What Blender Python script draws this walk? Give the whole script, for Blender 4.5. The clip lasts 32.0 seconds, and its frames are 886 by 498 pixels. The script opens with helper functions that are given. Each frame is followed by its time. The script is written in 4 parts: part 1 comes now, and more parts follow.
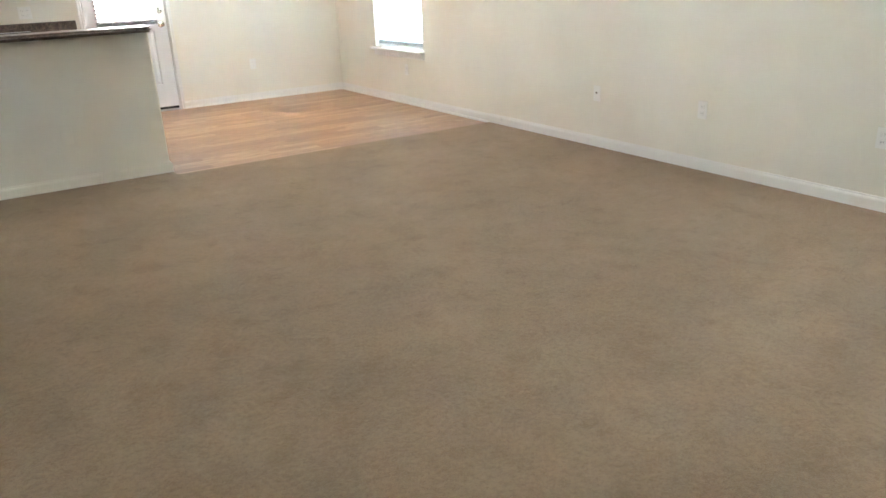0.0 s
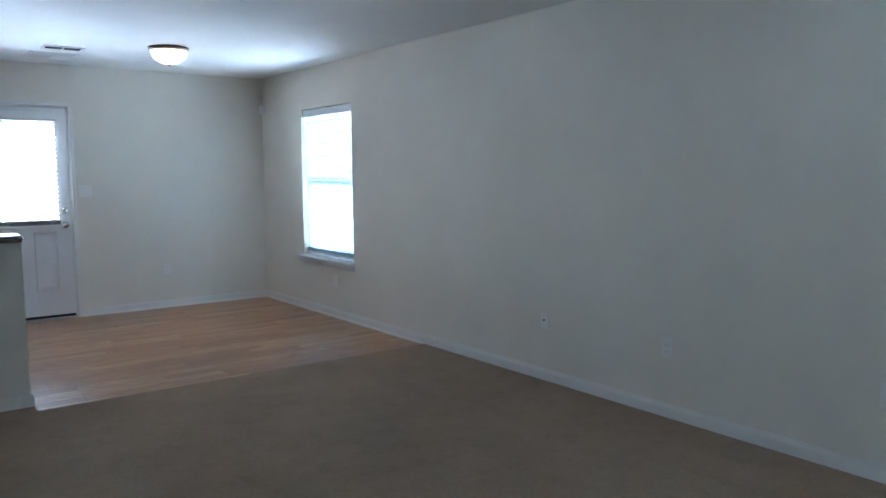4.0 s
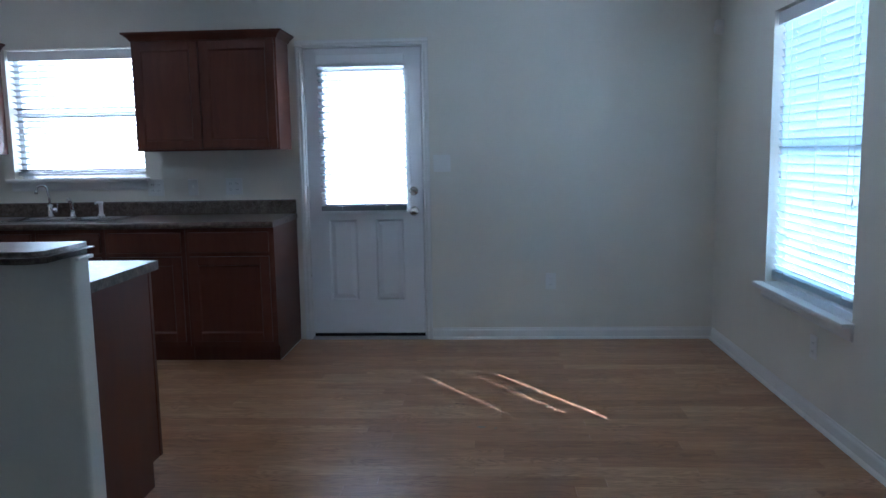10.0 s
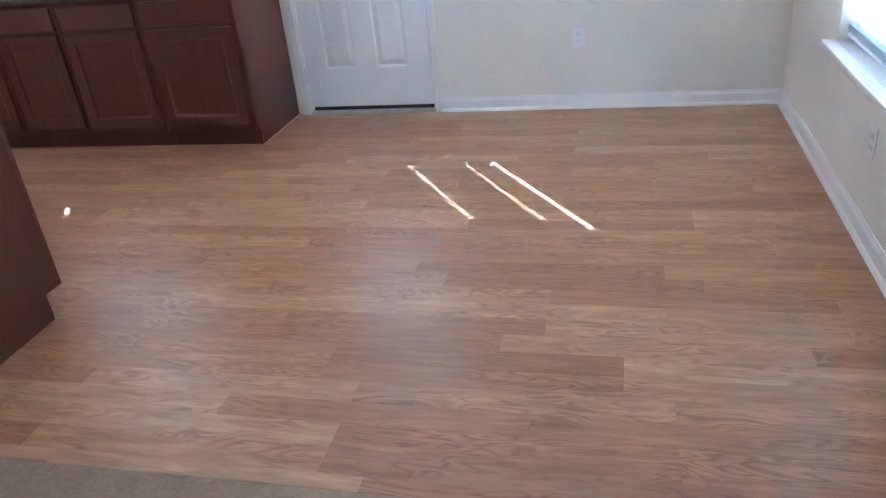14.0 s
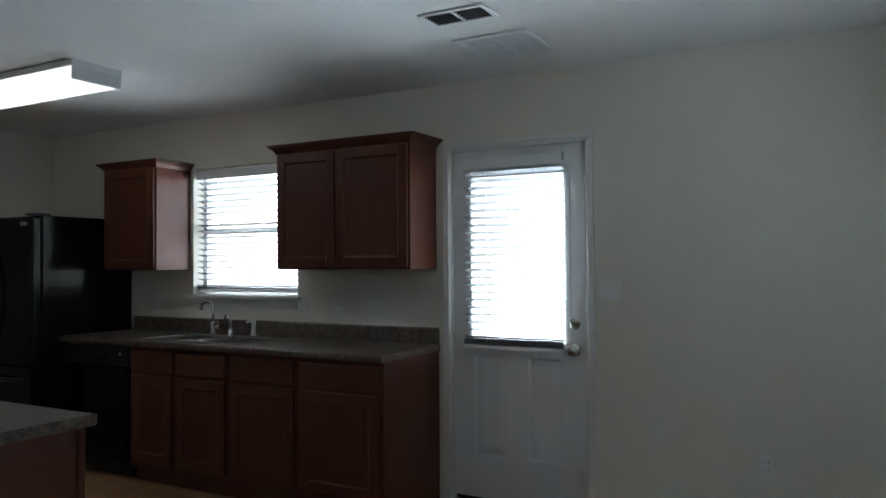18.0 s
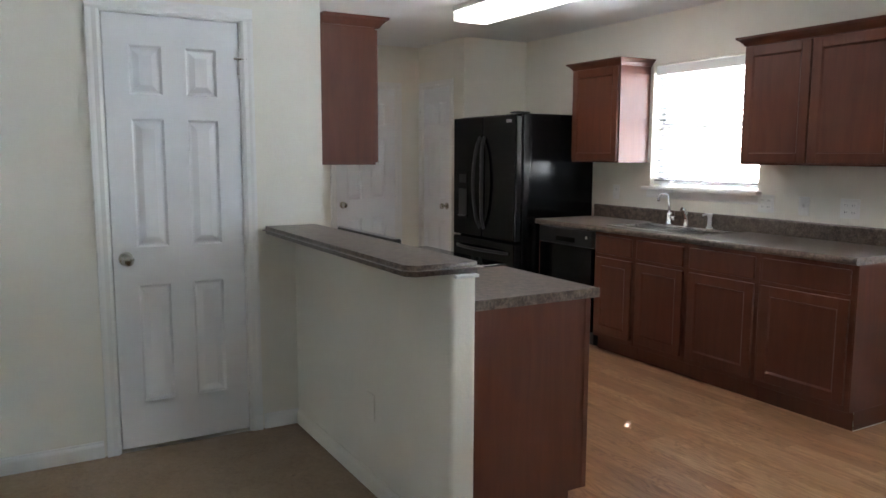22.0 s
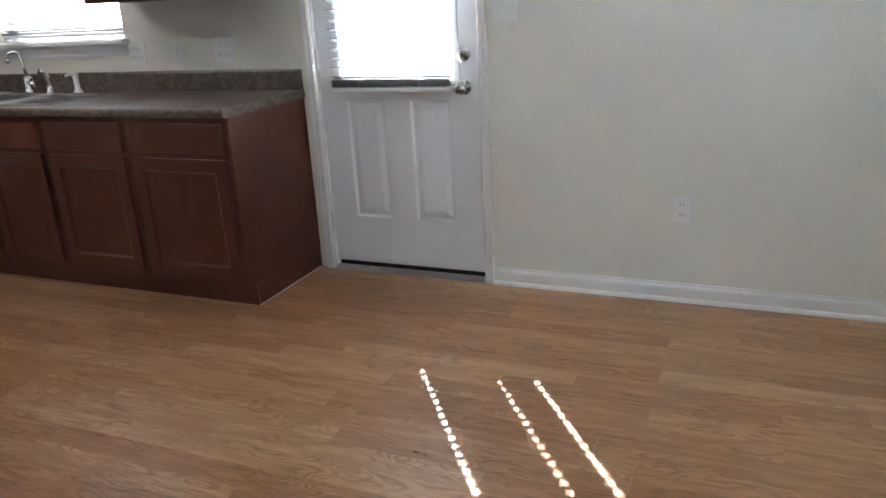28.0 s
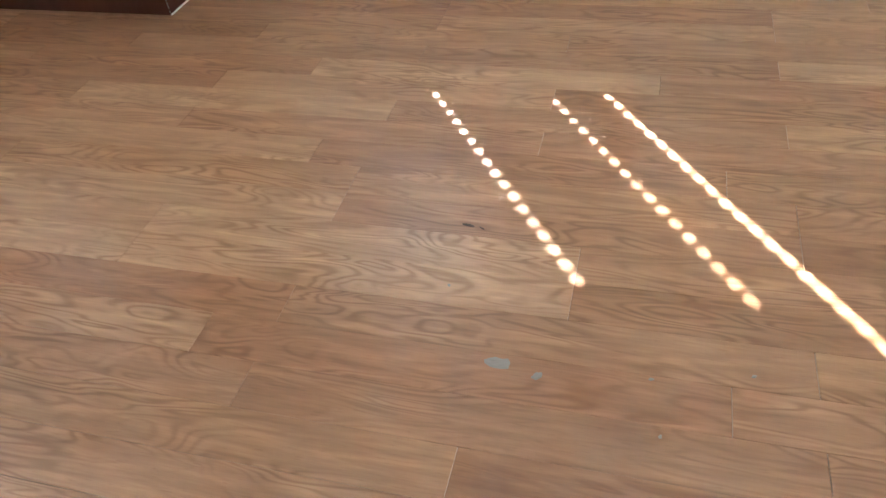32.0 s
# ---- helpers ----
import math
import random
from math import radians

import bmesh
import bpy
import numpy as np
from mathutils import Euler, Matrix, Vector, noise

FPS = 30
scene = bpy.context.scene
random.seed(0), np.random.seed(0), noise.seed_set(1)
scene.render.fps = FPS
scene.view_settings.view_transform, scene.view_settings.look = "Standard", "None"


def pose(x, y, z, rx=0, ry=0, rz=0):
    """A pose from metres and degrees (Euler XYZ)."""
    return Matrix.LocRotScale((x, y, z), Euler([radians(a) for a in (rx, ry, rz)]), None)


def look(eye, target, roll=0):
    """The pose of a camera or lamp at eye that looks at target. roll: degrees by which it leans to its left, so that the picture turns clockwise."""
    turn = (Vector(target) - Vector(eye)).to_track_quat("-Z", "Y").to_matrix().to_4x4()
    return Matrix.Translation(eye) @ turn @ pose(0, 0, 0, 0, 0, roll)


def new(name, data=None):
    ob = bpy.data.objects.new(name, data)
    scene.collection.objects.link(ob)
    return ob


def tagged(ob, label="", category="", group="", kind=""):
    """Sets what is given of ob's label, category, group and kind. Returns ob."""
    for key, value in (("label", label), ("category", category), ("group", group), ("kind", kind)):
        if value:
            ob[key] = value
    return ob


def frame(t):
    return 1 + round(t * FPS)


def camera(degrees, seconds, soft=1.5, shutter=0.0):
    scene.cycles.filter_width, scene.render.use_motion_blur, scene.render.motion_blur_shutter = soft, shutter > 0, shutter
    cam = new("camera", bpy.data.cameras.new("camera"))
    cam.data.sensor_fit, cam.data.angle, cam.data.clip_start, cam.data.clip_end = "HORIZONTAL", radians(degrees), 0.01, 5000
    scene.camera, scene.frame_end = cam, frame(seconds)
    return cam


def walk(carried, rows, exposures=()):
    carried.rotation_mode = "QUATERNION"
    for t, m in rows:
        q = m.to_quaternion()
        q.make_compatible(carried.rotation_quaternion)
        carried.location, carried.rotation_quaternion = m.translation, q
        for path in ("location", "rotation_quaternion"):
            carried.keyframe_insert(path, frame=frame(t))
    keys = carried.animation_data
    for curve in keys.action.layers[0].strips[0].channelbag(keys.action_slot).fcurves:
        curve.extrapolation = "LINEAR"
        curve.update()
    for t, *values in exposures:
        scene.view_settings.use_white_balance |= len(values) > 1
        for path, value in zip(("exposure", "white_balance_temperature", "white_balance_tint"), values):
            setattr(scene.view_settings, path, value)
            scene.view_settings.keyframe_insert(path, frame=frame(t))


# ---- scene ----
cam = camera(61.0, 32.0)
PATH = [
    (0, (-4.064, -8.704, 1.322), (-3.071, -7.112, 0.63), -2.5),
    (0.5, (-4.028, -8.824, 1.382), (-3.025, -7.199, 0.788), -2.0),
    (1, (-4.055, -8.771, 1.35), (-3.023, -7.131, 0.854), -1.7),
    (1.5, (-4.026, -8.716, 1.362), (-3.014, -7.042, 0.943), -1.1),
    (2, (-3.885, -8.491, 1.328), (-2.931, -6.769, 0.971), -1.6),
    (2.5, (-3.752, -8.38, 1.352), (-2.872, -6.611, 1.047), -1.4),
    (3, (-3.628, -8.215, 1.382), (-2.724, -6.451, 1.118), -1.0),
    (3.5, (-3.545, -8.095, 1.398), (-2.499, -6.406, 1.169), -0.4),
    (5.5, (-3.499, -7.952, 1.405), (-2.105, -6.527, 1.233), -0.5),
    (6, (-3.13, -7.716, 1.37), (-1.937, -6.121, 1.193), -0.6),
    (6.5, (-2.811, -7.187, 1.371), (-1.821, -5.46, 1.178), -0.7),
    (7, (-2.663, -6.741, 1.36), (-1.873, -4.915, 1.154), -0.8),
    (7.5, (-2.438, -6.409, 1.354), (-1.905, -4.494, 1.137), -0.9),
    (8, (-2.251, -6.093, 1.333), (-1.978, -4.124, 1.113), -1.2),
    (8.5, (-2.11, -5.728, 1.331), (-2.048, -3.742, 1.104), -1.5),
    (9, (-1.942, -5.444, 1.315), (-2.05, -3.459, 1.093), -1.5),
    (9.5, (-1.772, -5.231, 1.318), (-1.943, -3.252, 1.084), -1.3),
    (10, (-1.575, -5.239, 1.32), (-1.687, -3.259, 1.065), -1.0),
    (10.5, (-1.326, -5.048, 1.362), (-1.455, -3.076, 1.056), -1.3),
    (11, (-1.218, -4.885, 1.363), (-1.345, -2.919, 1.017), -1.1),
    (11.5, (-1.161, -4.772, 1.373), (-1.302, -2.823, 0.949), -1.2),
    (12, (-1.065, -4.655, 1.377), (-1.274, -2.741, 0.835), -1.9),
    (12.5, (-0.911, -4.536, 1.389), (-1.235, -2.686, 0.702), -3.2),
    (13, (-0.867, -4.495, 1.384), (-1.252, -2.712, 0.564), -4.3),
    (13.5, (-0.882, -4.439, 1.375), (-1.299, -2.715, 0.451), -5.2),
    (14, (-0.864, -4.4, 1.393), (-1.324, -2.686, 0.471), -6.0),
    (14.5, (-0.83, -4.299, 1.44), (-1.34, -2.543, 0.63), -5.8),
    (15, (-0.795, -4.177, 1.443), (-1.344, -2.352, 0.835), -4.8),
    (15.5, (-0.809, -4.04, 1.473), (-1.37, -2.164, 1.067), -3.3),
    (17.5, (-0.65, -3.991, 1.419), (-1.485, -2.176, 1.524), 0.3),
    (18, (-0.735, -3.91, 1.383), (-1.695, -2.156, 1.424), -0.4),
    (18.5, (-0.813, -3.923, 1.376), (-1.918, -2.256, 1.346), -0.9),
    (19, (-0.815, -3.955, 1.373), (-2.086, -2.415, 1.278), -1.2),
    (19.5, (-0.768, -4.013, 1.377), (-2.192, -2.618, 1.223), -1.1),
    (20, (-0.705, -4.082, 1.392), (-2.251, -2.83, 1.188), -1.2),
    (20.5, (-0.666, -4.147, 1.409), (-2.29, -3.004, 1.172), -1.0),
    (21, (-0.66, -4.195, 1.416), (-2.334, -3.131, 1.163), -0.7),
    (21.5, (-0.709, -4.22, 1.414), (-2.41, -3.199, 1.159), -0.3),
    (22, (-0.724, -4.253, 1.415), (-2.444, -3.262, 1.165), 0.2),
    (22.5, (-0.758, -4.243, 1.411), (-2.499, -3.289, 1.167), 0.5),
    (23, (-0.78, -4.229, 1.404), (-2.544, -3.315, 1.167), 0.6),
    (23.5, (-0.813, -4.195, 1.392), (-2.599, -3.326, 1.161), 0.5),
    (24, (-0.82, -4.185, 1.39), (-2.6, -3.304, 1.153), 0.3),
    (24.5, (-0.863, -4.127, 1.379), (-2.577, -3.128, 1.127), 0.1),
    (25, (-0.897, -4.012, 1.384), (-2.466, -2.806, 1.096), 0.3),
    (25.5, (-0.937, -3.897, 1.363), (-2.285, -2.455, 1.048), 0.0),
    (26, (-0.905, -3.763, 1.341), (-2.023, -2.141, 0.999), -0.7),
    (26.5, (-0.824, -3.643, 1.326), (-1.72, -1.893, 0.956), -1.4),
    (28.5, (-0.864, -2.965, 1.29), (-1.615, -1.266, 0.548), -4.0),
    (29, (-0.955, -2.784, 1.251), (-1.745, -1.149, 0.413), -3.9),
    (29.5, (-1.057, -2.683, 1.234), (-1.861, -1.116, 0.286), -4.0),
    (30, (-1.176, -2.601, 1.173), (-1.986, -1.097, 0.132), -4.9),
    (30.5, (-1.28, -2.549, 1.142), (-2.052, -1.108, -0.01), -6.2),
    (31, (-1.336, -2.535, 1.097), (-2.038, -1.121, -0.132), -7.6),
    (31.5, (-1.382, -2.523, 1.04), (-1.977, -1.116, -0.251), -7.6),
    (32, (-1.409, -2.518, 1.001), (-1.888, -1.12, -0.347), -6.6),
]
EXPOSURES = [(0, 6.10, 6900, 13), (1, 5.42, 6350, 8), (2, 5.25, 5850, 7), (3.5, 4.45, 5350, 9), (6, 4.3, 5100, 14), (7.3, 3.68, 5000, 12), (8, 3.58, 4950, 11), (10, 3.7, 4900, 10), (11, 3.6, 4950, 11), (12.5, 4.37, 4900, 12), (14, 5.44, 5380, 17), (15, 5.25, 5800, 12), (15.5, 4.7, 5900, 12), (17.5, 3.05, 5900, 6), (19, 3.05, 5950, 7), (20, 3.98, 6100, 10), (21, 4.8, 6250, 13), (22, 4.95, 6350, 14), (24, 5.4, 6350, 13), (25, 5.35, 6300, 14), (26, 4.13, 6100, 14), (28.5, 5.1, 6200, 14), (30, 5.46, 6150, 15), (32, 5.50, 6150, 14)]
walk(cam, [(t, look(e, g, r)) for t, e, g, r in PATH], EXPOSURES)

# ---- daylight, lamps and exposure ----
SOUTH_FACE = -10.4
SUN_WAY = Vector((0.630, -0.883, -1.0))
world = bpy.data.worlds.new("sky")
scene.world = world
world.use_nodes = True
wn = world.node_tree.nodes
sky = wn.new("ShaderNodeTexSky")
sky.sky_type, sky.sun_disc = "NISHITA", False
sky.sun_elevation = math.atan2(1.0, math.hypot(0.630, 0.883))
sky.sun_rotation = math.atan2(-0.630, 0.883)
world.node_tree.links.new(sky.outputs[0], wn["Background"].inputs[0])
wn["Background"].inputs[1].default_value = 0.05
sun = new("sun", bpy.data.lights.new("sun", "SUN"))
sun.data.energy, sun.data.angle, sun.data.color = 5.0, radians(0.55), (1.0, 0.99, 0.98)
sun.rotation_mode = "QUATERNION"
sun.rotation_quaternion = SUN_WAY.to_track_quat("-Z", "Y")


def window_glow(name, at, way, w, h, watts, color):
    lamp = new(name, bpy.data.lights.new(name, "AREA"))
    lamp.data.shape, lamp.data.size, lamp.data.size_y = "RECTANGLE", w, h
    lamp.data.energy, lamp.data.color = watts, color
    lamp.matrix_world = look(at, Vector(at) + Vector(way))
    return lamp


window_glow("sky_light_side_window", (0.85, -1.47, 1.05), (-1, 0, 0.2), 1.4, 1.9, 9.0, (0.80, 0.92, 1.0))
window_glow("sky_light_kitchen_window", (-4.45, 0.75, 1.2), (0, -1, 0.3), 1.3, 2.2, 7.0, (0.80, 0.92, 1.0))
window_glow("sky_light_door_lite", (-2.40, 0.7, 0.98), (0, -1, 0.3), 0.9, 1.8, 6.8, (0.80, 0.92, 1.0))

window_glow("sky_light_front_side_window", (0.85, -7.5, 0.85), (-1, 0, 0.25), 1.3, 1.5, 5.4, (0.80, 0.92, 1.0))


# ---- materials ----
def material(name, color, rough=0.5, metal=0.0, spec=0.5, coat=0.0):
    m = bpy.data.materials.new(name)
    m.use_nodes = True
    b = m.node_tree.nodes["Principled BSDF"]
    b.inputs["Base Color"].default_value = (*color, 1)
    b.inputs["Roughness"].default_value = rough
    b.inputs["Metallic"].default_value = metal
    b.inputs["Specular IOR Level"].default_value = spec
    b.inputs["Coat Weight"].default_value = coat
    m.diffuse_color = (*color, 1)
    return m


class Nodes:
    """Small helper to add nodes to a material in few words."""

    def __init__(self, m):
        self.t = m.node_tree
        self.b = self.t.nodes["Principled BSDF"]

    def add(self, kind, **kw):
        n = self.t.nodes.new("ShaderNode" + kind)
        for k, v in kw.items():
            n.inputs[k.replace("_", " ")].default_value = v
        return n

    def link(self, a, b):
        self.t.links.new(a, b)

    def coords(self, scale=(1, 1, 1), kind="Object"):
        c, mp = self.t.nodes.new("ShaderNodeTexCoord"), self.t.nodes.new("ShaderNodeMapping")
        mp.inputs["Scale"].default_value = scale
        self.link(c.outputs[kind], mp.inputs["Vector"])
        return mp.outputs[0]

    def noise(self, vec, scale, detail=4.0, rough=0.55, distort=0.0):
        n = self.add("TexNoise", Scale=scale, Detail=detail, Roughness=rough, Distortion=distort)
        self.link(vec, n.inputs["Vector"])
        return n.outputs["Fac"]

    def ramp(self, fac, *stops):
        r = self.t.nodes.new("ShaderNodeValToRGB")
        e = r.color_ramp.elements
        while len(e) < len(stops):
            e.new(0.5)
        for el, (p, c) in zip(e, stops):
            el.position, el.color = p, (*c, 1)
        self.link(fac, r.inputs["Fac"])
        return r.outputs["Color"]

    def mix(self, a, b, fac, blend="MIX"):
        n = self.t.nodes.new("ShaderNodeMix")
        n.data_type, n.blend_type = "RGBA", blend
        for v, s in ((fac, n.inputs[0]), (a, n.inputs[6]), (b, n.inputs[7])):
            if hasattr(v, "is_output"):
                self.link(v, s)
            else:
                s.default_value = v if isinstance(v, float) else (*v, 1)
        return n.outputs[2]

    def span(self, fac, lo, hi):
        n = self.add("MapRange", To_Min=lo, To_Max=hi)
        self.link(fac, n.inputs["Value"])
        return n.outputs[0]

    def bump(self, height, strength, distance):
        n = self.add("Bump", Strength=strength, Distance=distance)
        self.link(height, n.inputs["Height"])
        self.link(n.outputs[0], self.b.inputs["Normal"])

    def color(self, c):
        self.link(c, self.b.inputs["Base Color"])

    def rough(self, r):
        self.link(r, self.b.inputs["Roughness"])


def painted(name, color, rough, grain, depth, blotch=0.04):
    m = material(name, color, rough)
    n = Nodes(m)
    v = n.coords()
    big = n.noise(v, 1.3, 3)
    lo, hi = [tuple(c * k for c in color) for k in (1 - blotch, 1 + blotch)]
    n.color(n.ramp(big, (0.3, lo), (0.7, hi)))
    n.rough(n.span(n.noise(v, 9, 3), rough - 0.07, rough + 0.07))
    n.bump(n.noise(v, grain, 5, 0.6), 0.35, depth)
    return m


WALL = painted("cream_wall_paint", (0.768, 0.734, 0.652), 0.62, 70, 0.004)
CEILING = painted("white_ceiling_paint", (0.80, 0.80, 0.78), 0.8, 45, 0.006)
TRIM = painted("white_trim_paint", (0.78, 0.77, 0.745), 0.30, 25, 0.0008, 0.02)
DOOR = painted("white_door_paint", (0.78, 0.78, 0.79), 0.38, 30, 0.0012, 0.02)
VINYL_WHITE = painted("white_vinyl", (0.82, 0.83, 0.84), 0.4, 20, 0.0004, 0.02)
PLATE = painted("white_plastic_plate", (0.79, 0.78, 0.75), 0.35, 20, 0.0002, 0.02)
DARK = painted("dark_gap", (0.012, 0.012, 0.012), 0.8, 20, 0.0005)
SLOT = material("dark_slot", (0.02, 0.02, 0.02), 0.6)
GROUND = painted("dry_ground", (0.19, 0.18, 0.15), 0.9, 3, 0.02, 0.15)
SIDING = painted("tan_siding", (0.5, 0.46, 0.4), 0.7, 12, 0.003)

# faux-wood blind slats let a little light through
# White slats greyed in the base colour to look shaded against the sky.
SLAT = painted("backlit_grey_slat", (0.205, 0.217, 0.222), 0.42, 60, 0.0004, 0.02)
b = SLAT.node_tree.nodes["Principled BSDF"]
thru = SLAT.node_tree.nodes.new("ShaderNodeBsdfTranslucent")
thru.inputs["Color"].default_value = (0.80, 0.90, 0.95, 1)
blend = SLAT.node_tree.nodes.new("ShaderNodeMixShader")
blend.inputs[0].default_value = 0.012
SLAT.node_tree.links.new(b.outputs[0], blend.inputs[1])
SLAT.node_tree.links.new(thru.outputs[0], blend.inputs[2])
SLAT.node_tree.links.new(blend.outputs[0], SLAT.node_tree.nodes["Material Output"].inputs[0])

# lighter, more translucent copy of the slat material, so the side blinds look lit
SLAT_LIT = painted("lit_slat_copy", (0.60, 0.64, 0.66), 0.42, 60, 0.0004, 0.02)
b = SLAT_LIT.node_tree.nodes["Principled BSDF"]
thru = SLAT_LIT.node_tree.nodes.new("ShaderNodeBsdfTranslucent")
thru.inputs["Color"].default_value = (0.78, 0.89, 0.94, 1)
blend = SLAT_LIT.node_tree.nodes.new("ShaderNodeMixShader")
blend.inputs[0].default_value = 0.36
SLAT_LIT.node_tree.links.new(b.outputs[0], blend.inputs[1])
SLAT_LIT.node_tree.links.new(thru.outputs[0], blend.inputs[2])
SLAT_LIT.node_tree.links.new(blend.outputs[0], SLAT_LIT.node_tree.nodes["Material Output"].inputs[0])
CORD = material("white_cord", (0.75, 0.75, 0.73), 0.8)

GLASS = material("window_glass", (1, 1, 1), 0.02)
GLASS.node_tree.nodes["Principled BSDF"].inputs["Transmission Weight"].default_value = 1.0
GLASS.node_tree.nodes["Principled BSDF"].inputs["IOR"].default_value = 1.02

# carpet: short tan pile, mottled by wear, with small dark specks
CARPET = material("tan_carpet", (0.30, 0.23, 0.155), 0.95, spec=0.1)
n = Nodes(CARPET)
v = n.coords()
fibre = n.noise(v, 190, 3, 0.75)
tuft = n.noise(v, 62, 4, 0.70)
wear = n.noise(v, 1.7, 4, 0.6)
blotch = n.noise(v, 6.5, 5, 0.60)
speck = n.noise(v, 23, 2, 0.5)
pile = n.mix(n.ramp(tuft, (0.32, (0.255, 0.174, 0.113)), (0.68, (0.412, 0.292, 0.196))), n.ramp(fibre, (0.3, (0.241, 0.164, 0.104)), (0.75, (0.424, 0.302, 0.202))), 0.45)
pile = n.mix(pile, n.ramp(wear, (0.35, (0.87, 0.865, 0.85)), (0.65, (1.05, 1.045, 1.035))), 0.8, "MULTIPLY")
pile = n.mix(pile, n.ramp(blotch, (0.30, (0.84, 0.82, 0.79)), (0.47, (1.0, 1.0, 1.0)), (0.75, (1.09, 1.09, 1.08))), 0.75, "MULTIPLY")
pile = n.mix(pile, n.ramp(speck, (0.165, (0.45, 0.41, 0.37)), (0.22, (1.0, 1.0, 1.0))), 1.0, "MULTIPLY")
n.color(pile)
n.bump(n.mix(fibre, tuft, 0.5), 0.8, 0.012)
CARPET.node_tree.nodes["Principled BSDF"].inputs["Sheen Weight"].default_value = 0.15

# oak-look vinyl planks, each with its own tone and grain
PLANK = material("oak_vinyl_plank", (0.40, 0.23, 0.11), 0.3)
n = Nodes(PLANK)
info = n.t.nodes.new("ShaderNodeObjectInfo")
geo = n.t.nodes.new("ShaderNodeNewGeometry")
seed = n.t.nodes.new("ShaderNodeMath")
seed.operation = "ADD"
n.link(info.outputs["Random"], seed.inputs[0])
n.link(geo.outputs["Random Per Island"], seed.inputs[1])
shift = n.t.nodes.new("ShaderNodeCombineXYZ")
mul = n.t.nodes.new("ShaderNodeMath")
mul.operation, mul.inputs[1].default_value = "MULTIPLY", 37.0
n.link(seed.outputs[0], mul.inputs[0])
n.link(mul.outputs[0], shift.inputs[0])
n.link(mul.outputs[0], shift.inputs[1])
moved = n.t.nodes.new("ShaderNodeVectorMath")
tc = n.t.nodes.new("ShaderNodeTexCoord")
n.link(geo.outputs["Position"], moved.inputs[0])
n.link(shift.outputs[0], moved.inputs[1])


def squeezed(sx, sy):
    mp = n.t.nodes.new("ShaderNodeMapping")
    mp.inputs["Scale"].default_value = (sx, sy, 1.0)
    n.link(moved.outputs[0], mp.inputs["Vector"])
    return mp.outputs[0]


# cathedral rings: level lines of a slow, stretched noise
swirl = n.noise(squeezed(1.7, 9.5), 1.5, 2, 0.45, 0.6)
rings = n.t.nodes.new("ShaderNodeMath")
rings.operation, rings.inputs[1].default_value = "MULTIPLY", 78.0
n.link(swirl, rings.inputs[0])
wave = n.t.nodes.new("ShaderNodeMath")
wave.operation = "SINE"
n.link(rings.outputs[0], wave.inputs[0])
ringf = n.span(wave.outputs[0], 0.0, 1.0)
ringf.node.inputs["From Min"].default_value = -1.0
grain = n.noise(squeezed(5.0, 120.0), 1.4, 4, 0.65)
pores = n.noise(squeezed(14.0, 130.0), 2.2, 2, 0.5)
cloud = n.noise(squeezed(2.4, 19.0), 1.6, 3, 0.6, 0.4)
tone = n.ramp(seed.outputs[0], (0.0, (0.299, 0.140, 0.066)), (0.2, (0.415, 0.222, 0.111)), (0.45, (0.345, 0.162, 0.080)), (0.7, (0.466, 0.268, 0.145)), (1.0, (0.316, 0.148, 0.071)))
wrap = n.t.nodes.new("ShaderNodeMath")
wrap.operation = "FRACT"
n.link(seed.outputs[0], wrap.inputs[0])
n.link(wrap.outputs[0], tone.node.inputs["Fac"])
clouded = n.mix(tone, n.ramp(cloud, (0.28, (0.78, 0.74, 0.70)), (0.5, (1.0, 1.0, 1.0)), (0.72, (1.30, 1.37, 1.40))), 0.85, "MULTIPLY")
where = n.ramp(n.noise(squeezed(1.7, 5.0), 1.3, 2), (0.42, (0.15, 0.15, 0.15)), (0.60, (1.0, 1.0, 1.0)))
ringed = n.mix(clouded, n.mix(clouded, n.ramp(ringf, (0.0, (0.75, 0.685, 0.625)), (0.45, (1.0, 1.0, 1.0)), (0.9, (1.10, 1.11, 1.12))), 1.0, "MULTIPLY"), where)
oak = n.mix(ringed, n.ramp(grain, (0.32, (0.89, 0.87, 0.845)), (0.6, (1.04, 1.04, 1.035))), 0.75, "MULTIPLY")
oak = n.mix(oak, n.ramp(pores, (0.28, (0.76, 0.70, 0.63)), (0.38, (1.0, 1.0, 1.0))), 0.5, "MULTIPLY")
n.color(oak)
n.rough(n.span(grain, 0.28, 0.38))
n.bump(grain, 0.2, 0.0008)

JOINT = material("plank_joint", (0.17, 0.095, 0.045), 0.6)

# cherry-stained maple
CABINET = material("cherry_stained_wood", (0.16, 0.048, 0.028), 0.42, spec=0.36)
n = Nodes(CABINET)
up = n.coords((8, 8, 0.8))
streak = n.noise(up, 2.4, 5, 0.6, 0.8)
cloud = n.noise(n.coords(), 3.0, 3)
stain = n.mix(n.ramp(streak, (0.25, (0.091, 0.0282, 0.0163)), (0.75, (0.135, 0.0430, 0.0243))), n.ramp(cloud, (0.3, (0.82, 0.8, 0.8)), (0.7, (1.08, 1.06, 1.05))), 0.6, "MULTIPLY")
n.color(stain)
n.rough(n.span(streak, 0.30, 0.42))
n.bump(streak, 0.12, 0.0008)

